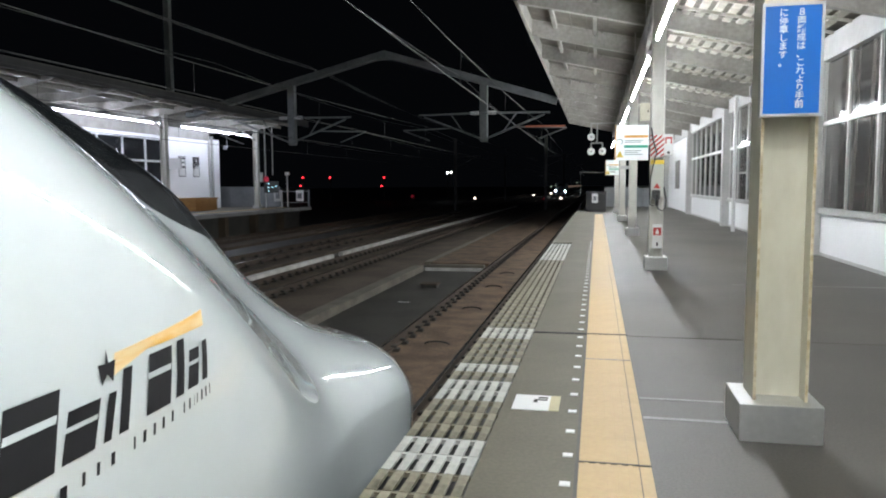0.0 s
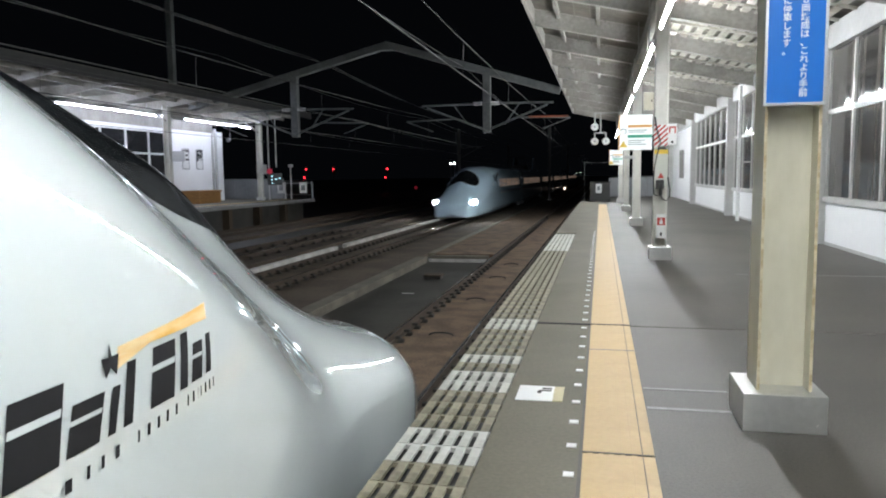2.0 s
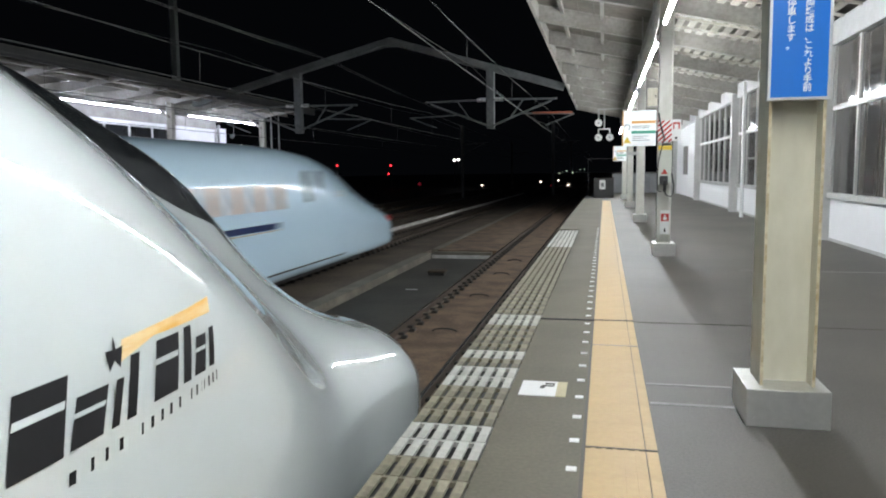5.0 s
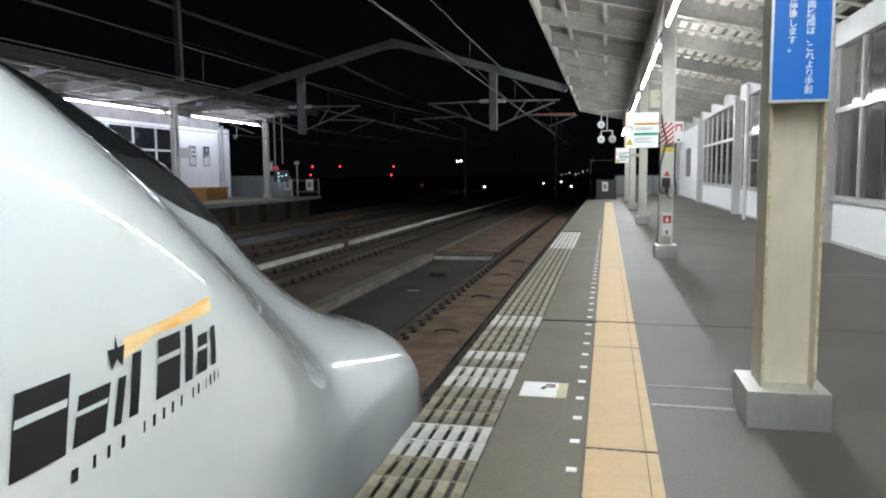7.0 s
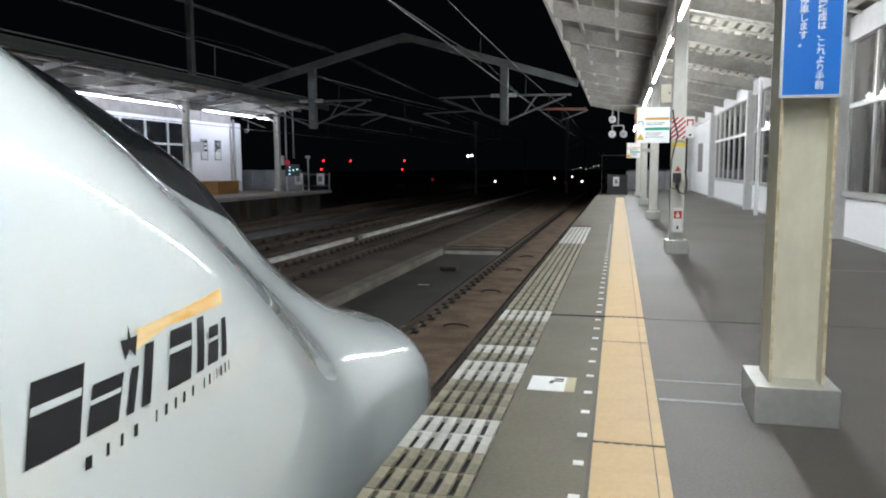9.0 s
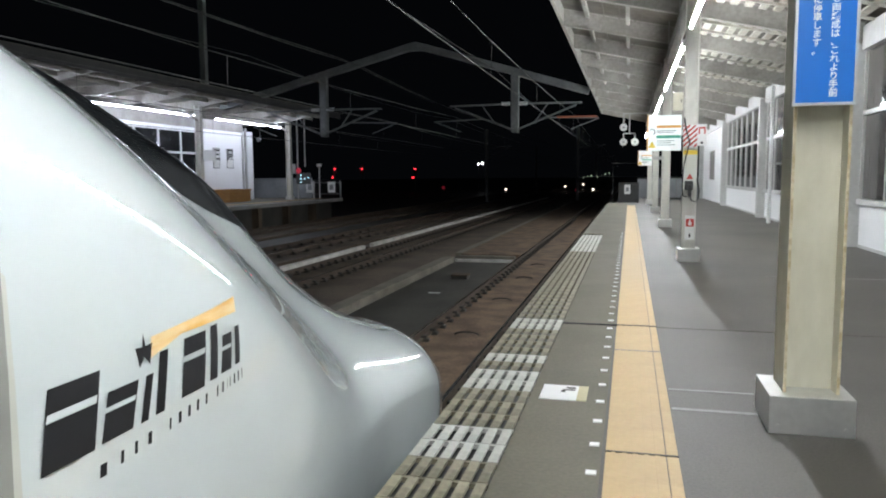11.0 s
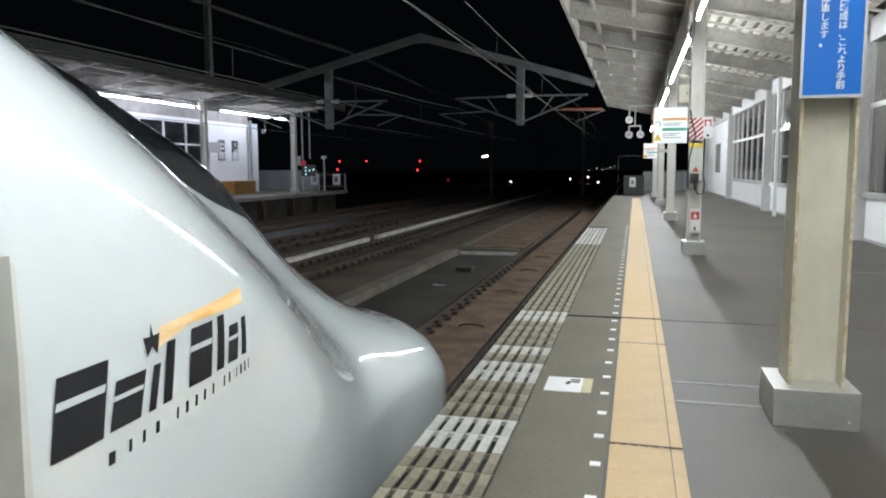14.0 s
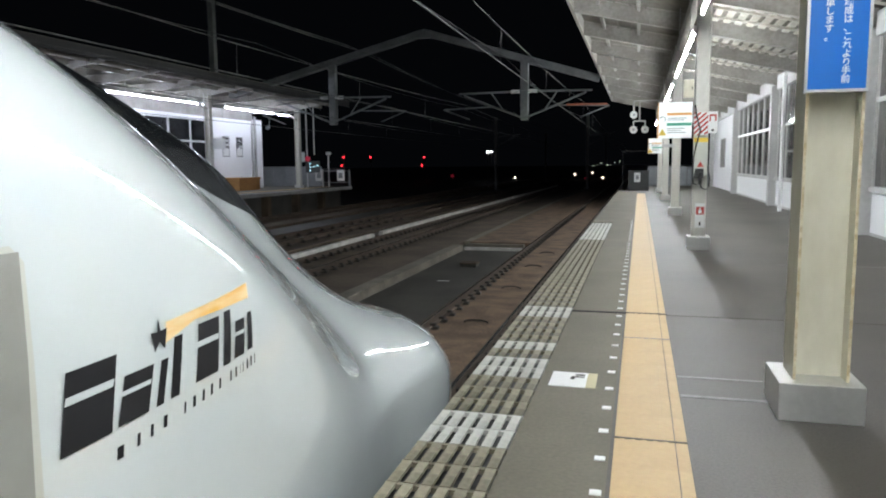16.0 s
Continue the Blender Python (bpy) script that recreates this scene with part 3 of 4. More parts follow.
def loft_nose(ys):
    bm, rings = B(), []
    for y in ys:
        h = half_points(*section(STANDING, y))
        h = [(dx, z if k <= 14 else upper_z(y, dx)) for k, (dx, z) in enumerate(h)]
        ring = h + [(-dx, z) for dx, z in h[-2:0:-1]]
        rings.append([bm.verts.new((dx, y, z)) for dx, z in ring])
    m = len(rings[0])
    for a, b in zip(rings, rings[1:]):
        for i in range(m):
            bm.faces.new((a[i], a[(i + 1) % m], b[(i + 1) % m], b[i]))
    bm.faces.new(rings[0]), bm.faces.new(rings[-1])
    return bm


def nose_patch(y0, y1, half, off=0.006, ny=40, nx=24):
    bm, rows = B(), []
    for j in range(ny + 1):
        y = y0 + (y1 - y0) * j / ny
        row = [bm.verts.new((half(y) * (2 * i / nx - 1), y, upper_z(y, half(y) * (2 * i / nx - 1)) + off)) for i in range(nx + 1)]
        rows.append(row)
    for a, b in zip(rows, rows[1:]):
        for i in range(nx):
            bm.faces.new((a[i], a[i + 1], b[i + 1], b[i]))
    return bm


def make_standing_train():
    tr = thing("standing_train", "white high-speed train with a long duckbill nose standing at the platform", "train", (TRACKS[0], 0, 0))
    ys = [-24 + 1.2 * k for k in range(19)] + [-1.4 + 0.12 * k for k in range(66)] + [6.52 + 0.05 * k for k in range(17)]
    body = part("body", loft_nose(ys), M_TRAIN, tr, "glossy white curved body", smooth=True)
    hw = lambda y: float(np.interp(y, [2.0, 2.6, 2.84, 3.08, 3.32, 3.56, 3.8, 4.04, 4.28, 4.52, 4.8, 5.2, 5.7], [0.50, 0.54, 0.605, 0.69, 0.725, 0.70, 0.67, 0.63, 0.57, 0.51, 0.45, 0.36, 0.10]))
    sw = lambda y: float(np.interp(y, [2.15, 2.3, 2.84, 3.0, 3.25, 3.6, 4.2, 4.6, 4.8], [0.36, 0.48, 0.59, 0.64, 0.62, 0.48, 0.40, 0.34, 0.10]))
    part("windscreen", nose_patch(2.15, 4.8, sw, 0.014), M_SCREEN, body, "black glass windscreen", smooth=True)
    part("hood", nose_patch(2.0, 5.7, hw, ny=60), M_HOOD, body, "dark grey nose hood", smooth=True)
    part("crown_panel", nose_patch(0.6, 2.0, lambda y: 0.50), M_HOOD, body, "dark grey crown panel", smooth=True)
    part("underframe", box(B(), -1.3, 1.3, -23.5, 5.2, -1.2, -0.9), M_DARK, tr, "dark underframe")
    part("bogie", box(B(), -0.9, 0.9, 0.4, 3.2, -1.25, -0.95), M_DARK, tr, "dark bogie on the rails")
    part("bogie", box(B(), -0.9, 0.9, -21, -18, -1.25, -0.95), M_DARK, tr, "dark bogie on the rails")
    make_marking(body)
    return tr


def shaped(y0, y1, z0, z1, lean):
    return [(y0, z0), (y1, z0), (y1 + lean, z1), (y0 + lean, z1)]


def onto_flank(pts):
    """The marking was laid out 5 cm further in: bring it out to the flank."""
    return [(2.3 + 1.035 * (0.964 * y - 2.3), 1.57 + 0.964 * (z - 1.57)) for y, z in pts]


def make_marking(body):
    """The maker's marking as plain slanted shapes: dark blocks, a star and an orange streak, and a row of thin bars."""
    tab = STANDING
    blocks = ((1.415, 1.60, 0.850, 1.060), (1.625, 1.755, 0.855, 0.990), (1.79, 1.825, 0.856, 0.99), (1.86, 1.905, 0.858, 1.045),
              (1.995, 2.13, 0.868, 1.055), (2.165, 2.215, 0.875, 1.06), (2.24, 2.315, 0.880, 1.01), (2.345, 2.385, 0.885, 1.02))
    for y0, y1, z0, z1 in blocks:
        m = part("marking_block", decal(tab, onto_flank(shaped(y0, y1, z0, z1, 0.035))), M_LOGO, body, "black slanted marking shape")
        if y1 - y0 > 0.07:
            h = z1 - z0
            part("marking_gap", decal(tab, onto_flank(shaped(y0 + (y1 - y0) * 0.12, y1 + 0.012, z0 + h * 0.60, z0 + h * 0.70, 0.006)), 0.006), M_TRAIN, m)
    star = []
    for k in range(10):
        r = 0.055 if k % 2 == 0 else 0.018
        a = math.pi / 2 + math.pi * k / 5
        star.append((1.822 + r * 0.75 * math.cos(a), 1.065 + r * math.sin(a)))
    part("marking_star", decal(tab, onto_flank(star)), M_LOGO, body, "black star shape")
    part("marking_streak", decal(tab, onto_flank([(1.845, 1.035), (2.02, 1.075), (2.42, 1.07), (2.44, 1.125), (1.86, 1.10)]), 0.0035), M_ORANGE, body, "orange streak")
    for y0, y1 in ((1.60, 1.66), (1.69, 1.72), (1.75, 1.78), (1.81, 1.85), (1.92, 1.94), (1.965, 2.0), (2.02, 2.05), (2.07, 2.10), (2.125, 2.15),
                   (2.20, 2.22), (2.235, 2.26), (2.275, 2.28), (2.292, 2.305), (2.32, 2.345), (2.352, 2.375), (2.385, 2.40)):
        z = 0.765 + 0.075 * (y0 - 1.6)
        part("marking_bar", decal(tab, onto_flank(shaped(y0 + (y1 - y0) * 0.2, y1 - (y1 - y0) * 0.35, z, z + 0.036, 0.004))), M_LOGO, body, "small dark bar")
    part("door_frame", decal(tab, [(0.5, -0.5), (1.275, -0.5), (1.275, 1.36), (1.24, 1.40), (0.5, 1.40)], 0.005, 0.05), M_DOORF, body, "pale grey cab door frame")
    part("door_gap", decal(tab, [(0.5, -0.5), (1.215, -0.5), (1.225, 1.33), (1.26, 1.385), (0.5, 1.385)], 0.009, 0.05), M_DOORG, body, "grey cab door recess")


M_DOORF = material("pale_door_frame", (0.55, 0.56, 0.50), (0.48, 0.48, 0.43), 0.3, grain=6)
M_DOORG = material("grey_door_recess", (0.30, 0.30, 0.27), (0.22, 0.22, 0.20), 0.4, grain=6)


PASSING = smooth_table([
    (-2.0, 1.68, -1.16, 0.60, 2.36, 3.0),
    (15.4, 1.68, -1.16, 0.60, 2.36, 3.0),
    (17.4, 1.68, -1.16, 0.50, 2.34, 2.7),
    (19.4, 1.67, -1.16, 0.35, 2.24, 2.2),
    (21.3, 1.63, -1.16, 0.10, 2.02, 1.65),
    (22.8, 1.58, -1.16, -0.06, 1.60, 1.40),
    (24.3, 1.51, -1.16, -0.20, 1.00, 1.45),
    (25.7, 1.42, -1.15, -0.34, 0.42, 1.8),
    (26.6, 1.24, -1.13, -0.46, 0.00, 2.2),
    (27.1, 0.92, -1.10, -0.56, -0.28, 2.3),
    (27.28, 0.55, -1.02, -0.64, -0.42, 2.2),
    (27.35, 0.10, -0.85, -0.72, -0.62, 2.0)], blur=0.22)


def car_shell(nose):
    ys = [0.12, 0.5] + [1.0 + 1.1 * k for k in range(14)] + ([16.0 + 0.25 * k for k in range(42)] + [26.4 + 0.08 * k for k in range(12)] if nose else [24.5, 24.88])
    tab = PASSING if nose else PLAIN
    return loft(tab, ys)


PLAIN = smooth_table([(-2.0, 1.68, -1.16, 0.60, 2.36, 3.0), (27.0, 1.68, -1.16, 0.60, 2.36, 3.0)])


PLAIN_IN = smooth_table([(-2.0, 1.668, -0.9, 0.60, 2.345, 3.0), (220.0, 1.668, -0.9, 0.60, 2.345, 3.0)])


def make_passing_train():
    """Eight coupled cars; the leading nose at y = 0, the tail behind it."""
    tr = thing("passing_train", "pale blue high-speed train with a dark blue stripe passing through", "train")
    end_me, mid_me = meshed("car_body", car_shell(True), M_PASS, True), meshed("car_body", car_shell(False), M_PASS, True)
    win = meshed("window", box(B(), -0.012, 0.012, -0.23, 0.23, -0.30, 0.30, 0.03), M_LIT)
    door = meshed("door_window", box(B(), -0.012, 0.012, -0.17, 0.17, -0.42, 0.42, 0.03), M_DOORW)
    y = 0.0
    for c in range(8):
        ends = c in (0, 7)
        length = 27.35 if ends else 25.0
        car = part("car_body", end_me if ends else mid_me, None, tr, "pale blue passenger car body")
        if c == 0:
            car.matrix_basis = pose(0, 27.35, 0, 0, 0, 180)
        else:
            car.matrix_basis = pose(0, y, 0)
        lo, hi = 3.0, (15.6 if ends else 21.9)
        tab = PASSING if ends else PLAIN
        for s in (-1, 1):
            yy = lo
            while yy < hi:
                w = part("window", win, None, car)
                w.location = (s * (side_x(tab, yy, 1.03) + 0.001), yy, 1.03)
                w.rotation_euler = (0, -s * 0.06, 0)
                yy += 1.04
            for yy in ((1.3, 17.3, 18.3) if ends else (1.3, 23.7)):
                w = part("door_window", door, None, car)
                w.location = (s * (side_x(tab, yy, 1.25) + 0.001), yy, 1.25)
                w.rotation_euler = (0, -s * 0.1, 0)
            e = 15.4 if ends else 24.85
            x = s * (side_x(tab, 5, 0.34, 9.0) + 0.004)
            part("stripe", box(B(), x - 0.006, x + 0.006, 0.14, e, 0.27, 0.42), M_STRIPE, car, "dark blue stripe")
            part("stripe", box(B(), x - 0.006, x + 0.006, 0.14, e, 0.225, 0.25), M_GOLD, car, "thin gold line")
            x = s * (side_x(tab, 2.2, 1.72) + 0.002)
            d = part("display", box(B(), -0.01, 0.01, -0.3, 0.3, -0.13, 0.13, 0.01), M_BLACK, car, "dark destination display")
            d.location, d.rotation_euler = (x, 2.15 if s > 0 else 16.2, 1.72), (0, -s * 0.25, 0)
            x = s * (side_x(tab, 2.2, 0.95) + 0.003)
            for zz in (0.92, 1.02):
                part("small_marking", box(B(), x - 0.003, x + 0.003, 22.2 if not ends else 19.3, 23.0 if not ends else 20.1, zz, zz + 0.045), M_SKIRT, car, "thin grey marking bar")
            x = s * (side_x(tab, 5, -0.84, 9.0) + 0.004)
            part("skirt_line", box(B(), x - 0.008, x + 0.012, 0.3, 20.0 if ends else 24.7, -0.86, -0.82), M_DARK, car)
            bm = B()
            rows = [[bm.verts.new((s * (side_x(tab, ya, zz, 9.0) + 0.006), ya, zz)) for zz in (-1.13, -1.08, -1.02, -0.95, -0.88)] for ya in (2.7, 12.0, 21.9)]
            for ra, rb in zip(rows, rows[1:]):
                for i in range(4):
                    bm.faces.new((ra[i], ra[i + 1], rb[i + 1], rb[i]))
            bmesh.ops.solidify(bm, geom=bm.faces[:], thickness=0.004)
            part("skirt", bm, M_SKIRT, car, "grey fairing below the flank")
            for yy in (0.9, 24.1):
                if ends and yy > 20:
                    continue
                part("bogie_cover", box(B(), s * 1.56 - 0.14, s * 1.56 + 0.14, yy - 0.5, yy + 1.6, -1.24, -0.92, 0.03), M_SKIRT, car)
        part("underframe", box(B(), -1.30, 1.30, 0.3, 22.5 if ends else 24.7, -1.22, -1.0), M_DARK, car, "dark underframe")
        if ends:
            part("windscreen", patch(PASSING, 21.35, 23.8, lambda y: -screen_half(y), screen_half, 0.012), M_SCREEN, car, "black wraparound windscreen", smooth=True)
            for s in (-1, 1):
                part("headlamp", lamp_patch(s, M_HEAD if c == 0 else M_RED), None, car, "glowing headlamp" if c == 0 else "red tail lamp")
        y += length
        if c < 7:
            part("gangway", loft(PLAIN_IN, [y - 0.3, y + 0.3]), M_SKIRT, tr, "grey cover between two cars", smooth=False)
    # current collectors on the roof, each between two tall shields
    for yy in (47.0, 157.7):
        for s in (-1, 1):
            bm = B()
            pr = [(-3.2, 2.1), (-1.5, 3.55), (-1.1, 3.76), (-0.6, 3.82), (0.7, 3.82), (1.2, 3.76), (1.6, 3.55), (3.2, 2.1)]
            a = [bm.verts.new((s * 1.22, yy + p, z)) for p, z in pr]
            b = [bm.verts.new((s * 1.12, yy + p, z)) for p, z in pr]
            bm.faces.new(a), bm.faces.new(b)
            for i in range(8):
                bm.faces.new((a[i], a[(i + 1) % 8], b[(i + 1) % 8], b[i]))
            sh = part("shield", bm, M_PASS, tr, "tall pale roof shield")
            # dark sheet on the inner face: shade between the shields put in as colour
            bm = B()
            a = [bm.verts.new((s * 1.119, yy + p * 0.96, 2.1 + (z - 2.1) * 0.96)) for p, z in pr]
            b = [bm.verts.new((s * 1.09, yy + p * 0.96, 2.1 + (z - 2.1) * 0.96)) for p, z in pr]
            bm.faces.new(a), bm.faces.new(b)
            for i in range(8):
                bm.faces.new((a[i], a[(i + 1) % 8], b[(i + 1) % 8], b[i]))
            part("inner_shade", bm, M_DARK, sh, "dark sheet on the inner face of the shield in place of shade")
        part("roof_cover", box(B(), -0.8, 0.8, yy - 7.5, yy - 4.0, 2.2, 2.75, 0.2), M_DARK, tr, "dark roof equipment cover")
        part("pantograph", beam(beam(rod(B(), (-0.6, yy, 3.7), (0.6, yy, 3.7), 0.03), (0, yy, 3.7), (0, yy + 1.0, 3.0), 0.06, 0.06), (0, yy + 1.0, 3.0), (0, yy, 2.3), 0.08, 0.08), M_DARK, tr)
    return tr


def screen_half(y):
    return float(np.interp(y, [21.35, 21.5, 21.8, 22.3, 23.0, 23.5, 23.8], [0.50, 0.84, 1.0, 1.05, 0.98, 0.78, 0.45]))


def lamp_patch(s, mat):
    """A long lens let into the corner of the nose."""
    bm = B()
    bmesh.ops.create_uvsphere(bm, u_segments=16, v_segments=10, radius=1.0)
    x = side_x(PASSING, 25.9, -0.16, 9.0) - 0.06
    for v in bm.verts:
        v.co = Vector((s * x + 0.15 * v.co.x - s * 0.16 * v.co.y, 25.95 + 0.45 * v.co.y, -0.14 + 0.14 * v.co.z - 0.065 * v.co.y))
    return meshed("headlamp", bm, mat, True)




# the far platform
def make_far_platform():
    e = FAR_EDGE
    # set-back block in a dark colour, for the shade under the platform
    setting("far_platform_base", box(B(), e - 8.5, e - 0.7, -40, 52.2, -1.7, -0.2), M_SLABD, "dark block in place of the shaded space under the platform across the tracks", "platform base")
    for y in range(12, 52, 4):
        setting("far_platform_pier", box(B(), e - 0.7, e - 0.25, y, y + 0.4, -1.7, -0.2), M_SLAB, "concrete pier under the platform edge", "pier")
    setting("far_platform", box(B(), e - 8.5, e, -40, 52.5, -0.2, 0.0), M_FLOOR2, "grey platform across the tracks", "platform floor")
    setting("far_platform_lip", box(B(), e - 0.3, e + 0.12, -40, 52.6, -0.22, 0.006), M_PALE, "pale lip of the platform across the tracks", "platform edge")
    setting("far_tactile_strip", box(B(), e - 1.6, e - 1.2, -40, 52, 0.0, 0.012), M_YELLOW, "yellow tactile strip on the platform across the tracks", "tactile paving")
    for y in (15.0, 26.4, 37.8, 49.3):
        t = thing("far_platform_column", "grey-beige steel column on the platform across the tracks", "column", (-23.0, y, 0), 0, "columns across the tracks")
        part("shaft", box(box(box(B(), -0.17, -0.15, -0.16, 0.16, 0, 5.75), 0.15, 0.17, -0.16, 0.16, 0, 5.75), -0.15, 0.15, -0.02, 0.02, 0, 5.75), M_COLPALE, t)
        part("base", box(B(), -0.25, 0.25, -0.25, 0.25, 0, 0.22, 0.01), M_STEEL, t)
        part("knee_brace", beam(B(), (0, -0.05, 4.9), (-1.2, -0.05, 5.72), 0.12, 0.12), M_ROOFS, t)
    # roof with ribs
    bm = B()
    vs = [bm.verts.new((x, y, z)) for x, z in ((-20.1, 6.25), (-28.5, 5.75)) for y in (-40, 52.0) for z in (z, z + 0.1)]
    for q in ((0, 1, 3, 2), (4, 6, 7, 5), (0, 4, 5, 1), (2, 3, 7, 6), (0, 2, 6, 4), (1, 5, 7, 3)):
        bm.faces.new([vs[i] for i in q])
    setting("far_roof", bm, M_ROOF, "weathered roof over the platform across the tracks", "roof")
    # edge beam gets a dark colour because its outer face is unlit
    setting("far_roof_edge_shaded", box(B(), -20.12, -20.02, -40, 52.0, 5.98, 6.38), M_DARK, "edge beam of the roof across the tracks, coloured dark as unlit", "roof beam")
    y = 15.0
    while y < 52:
        bm = B()
        pr = [(-20.1, 6.1), (-23.0, 5.62), (-28.2, 5.35), (-28.2, 5.8), (-23, 6.05), (-20.1, 6.24)]
        a = [bm.verts.new((px, y - 0.07, pz)) for px, pz in pr]
        b = [bm.verts.new((px, y + 0.07, pz)) for px, pz in pr]
        bm.faces.new(a), bm.faces.new(b)
        for i in range(6):
            bm.faces.new((a[i], a[(i + 1) % 6], b[(i + 1) % 6], b[i]))
        setting("far_roof_rib", bm, M_ROOFS, "tapered steel rib of the roof across the tracks", "roof beam")
        y += 3.8
    for x, z in ((-21.2, 5.98), (-22.3, 5.93), (-25.3, 5.78)):
        setting("far_roof_purlin", box(B(), x - 0.05, x + 0.05, -40, 52, z, z + 0.2), M_ROOFS, "steel purlin of the roof across the tracks", "roof beam")
    for y in FAR_TUBES[1]:
        tube_run("far_fluorescent_lamp", FAR_TUBES[0], y, FAR_TUBES[2], 9.0, 5.9, "tube lamps across the tracks", M_FTUBE)
    # back wall with windows, white end with the station's name
    x = -26.2
    w = thing("wall_west", "white back wall with windows across the tracks", "wall", kind="structure")
    part("lower_panel", box(B(), x - 0.1, x, -40, 43.0, 0, 1.0), M_WALLW, w)
    part("header", box(B(), x - 0.1, x + 0.05, -40, 48.2, 4.55, 4.86), M_WALLW, w)
    # the shade under the roof is put into this band's grey
    part("upper_beam_shaded", box(B(), x - 0.1, x + 0.12, -40, 48.2, 4.86, 5.5), M_ROOFS, w, "beam and upper wall over the windows, coloured grey for shade")
    part("end_panel", box(B(), x - 0.1, x, 43.0, 48.2, 0, 4.55), M_WALLW, w, "white closed wall panel")
    part("return_panel", box(B(), x - 1.6, x - 0.1, 48.2, 48.35, 0, 5.2), M_WALLW, w)
    for yy in (48.25, 48.75):
        part("end_post", box(B(), x - 0.05, x + 0.1, yy - 0.06, yy + 0.06, 0, 5.2), M_GREYP, w)
    part("side_panel", box(B(), x - 0.6, x - 0.1, 48.35, 50.0, 0, 5.0), M_WALLW, w)
    for yy in [43.0 - 2.24 * k for k in range(13)]:
        part("mullion", box(B(), x - 0.08, x + 0.02, yy - 0.07, yy + 0.07, 1.0, 4.55), M_WHITE, w)
        part("pane", box(B(), x - 0.05, x - 0.04, yy - 2.17, yy - 0.07, 1.0, 4.55), M_GLASSD, w, "dark window pane")
    part("transom", box(B(), x - 0.07, x + 0.03, 14, 43, 3.15, 3.27), M_WHITE, w)
    for y, ch in ((44.75, "\u4e09"), (46.5, "\u539f")):
        t = thing("station_name_sign", "white wall sign with one dark station name character", "sign", (x + 0.004, y, 2.95), 0, "station name signs")
        part("board", box(B(), 0, 0.03, -0.42, 0.42, -0.68, 0.68), M_SIGNW, t)
        part("border", box(box(box(box(B(), 0.03, 0.035, -0.42, 0.42, 0.64, 0.68), 0.03, 0.035, -0.42, 0.42, -0.68, -0.64), 0.03, 0.035, -0.42, -0.38, -0.64, 0.64), 0.03, 0.035, 0.38, 0.42, -0.64, 0.64), M_LOGO, t)
        writing("character", ch, 0.85, M_LOGO, t, pose(0.036, 0, 0.62, 90, 0, 90), "dark station name character", bold=0.03)
    t = thing("hanging_sign", "small pale sign hung from the column across the tracks", "sign", (-22.6, 37.75, 2.9))
    part("board", box(B(), -0.1, 0.68, -0.05, 0.05, -0.3, 0.3, 0.01), M_SIGNW, t)
    part("arm", box(B(), -0.3, -0.1, -0.04, 0.04, -0.05, 0.05), M_GREYP, t)
    t = thing("storage_box", "orange-brown wooden storage box on the platform across the tracks", "box", (-24.6, 44.0, 0))
    part("body", box(B(), -0.6, 0.6, -1.35, 1.35, 0, 0.72, 0.03), M_WOOD, t)
    part("lid", box(B(), -0.65, 0.65, -1.4, 1.4, 0.72, 0.85, 0.03), M_WOOD, t)
    # devices on the last column
    t = thing("platform_signal", "red lamp and white lamps on a pole by the far column", "signal", (-22.6, 49.9, 0))
    part("pole", rod(rod(B(), (0, 0, 0), (0, 0, 5.9), 0.05), (0.45, 0.3, 2.4), (0.45, 0.3, 5.9), 0.04), M_GREYP, t)
    part("box", box(B(), -0.45, -0.2, -0.1, 0.1, 1.9, 2.6, 0.02), M_WHITE, t)
    part("red_lamp", rod(B(), (0.1, -0.14, 2.1), (0.1, -0.05, 2.1), 0.2, n=16), M_REDD, t, "dim red round lamp")
    bm = B()
    for dx, dz in ((0.3, 0.25), (0.3, 0.0), (0.3, -0.25), (0.6, 0.02), (0.9, 0.1)):
        rod(bm, (dx, -0.2, 1.5 + dz), (dx, -0.1, 1.5 + dz), 0.035, n=8)
    part("lamp_row", bm, M_CGLOW, t, "small cyan-white lamps")
    part("lamp_plate", box(B(), -0.1, 1.05, -0.09, -0.02, 1.1, 1.95, 0.02), M_DARK, t)
    t = thing("loudspeaker", "small white speaker under the far roof", "loudspeaker", (-24.9, 48.6, 4.45))
    part("horn", rod(B(), (0, 0, 0), (0, -0.3, -0.1), 0.07, 0.16), M_MAST, t)
    part("stem", rod(B(), (0, 0, 0), (0, 0, 1.6), 0.02), M_MAST, t)
    # end of the platform: grey panels and small boards
    t = thing("far_end_fence", "grey panel fence at the end of the platform across the tracks", "fence", (0, 52.2, 0))
    for k in range(5):
        part("panel", box(B(), -27.6 + k * 1.02, -26.6 + k * 1.02, -0.04, 0.04, 0.02, 1.55), M_FENCE, t)
    part("post", box(B(), -22.45, -22.35, -0.06, 0.06, 0, 1.3), M_GREYP, t)
    part("rail", box(B(), -22.4, -20.2, -0.03, 0.03, 1.15, 1.22), M_FENCE, t)
    part("rail", box(B(), -22.4, -20.2, -0.03, 0.03, 0.3, 0.36), M_FENCE, t)
    part("post", box(B(), -20.25, -20.15, -0.06, 0.06, 0, 1.3), M_FENCE, t)
    for x in (-22.7, -20.9):
        t2 = thing("notice_board", "small pale notice board on the end fence", "sign", (x, 52.14, 0.85), 0, "end notice boards")
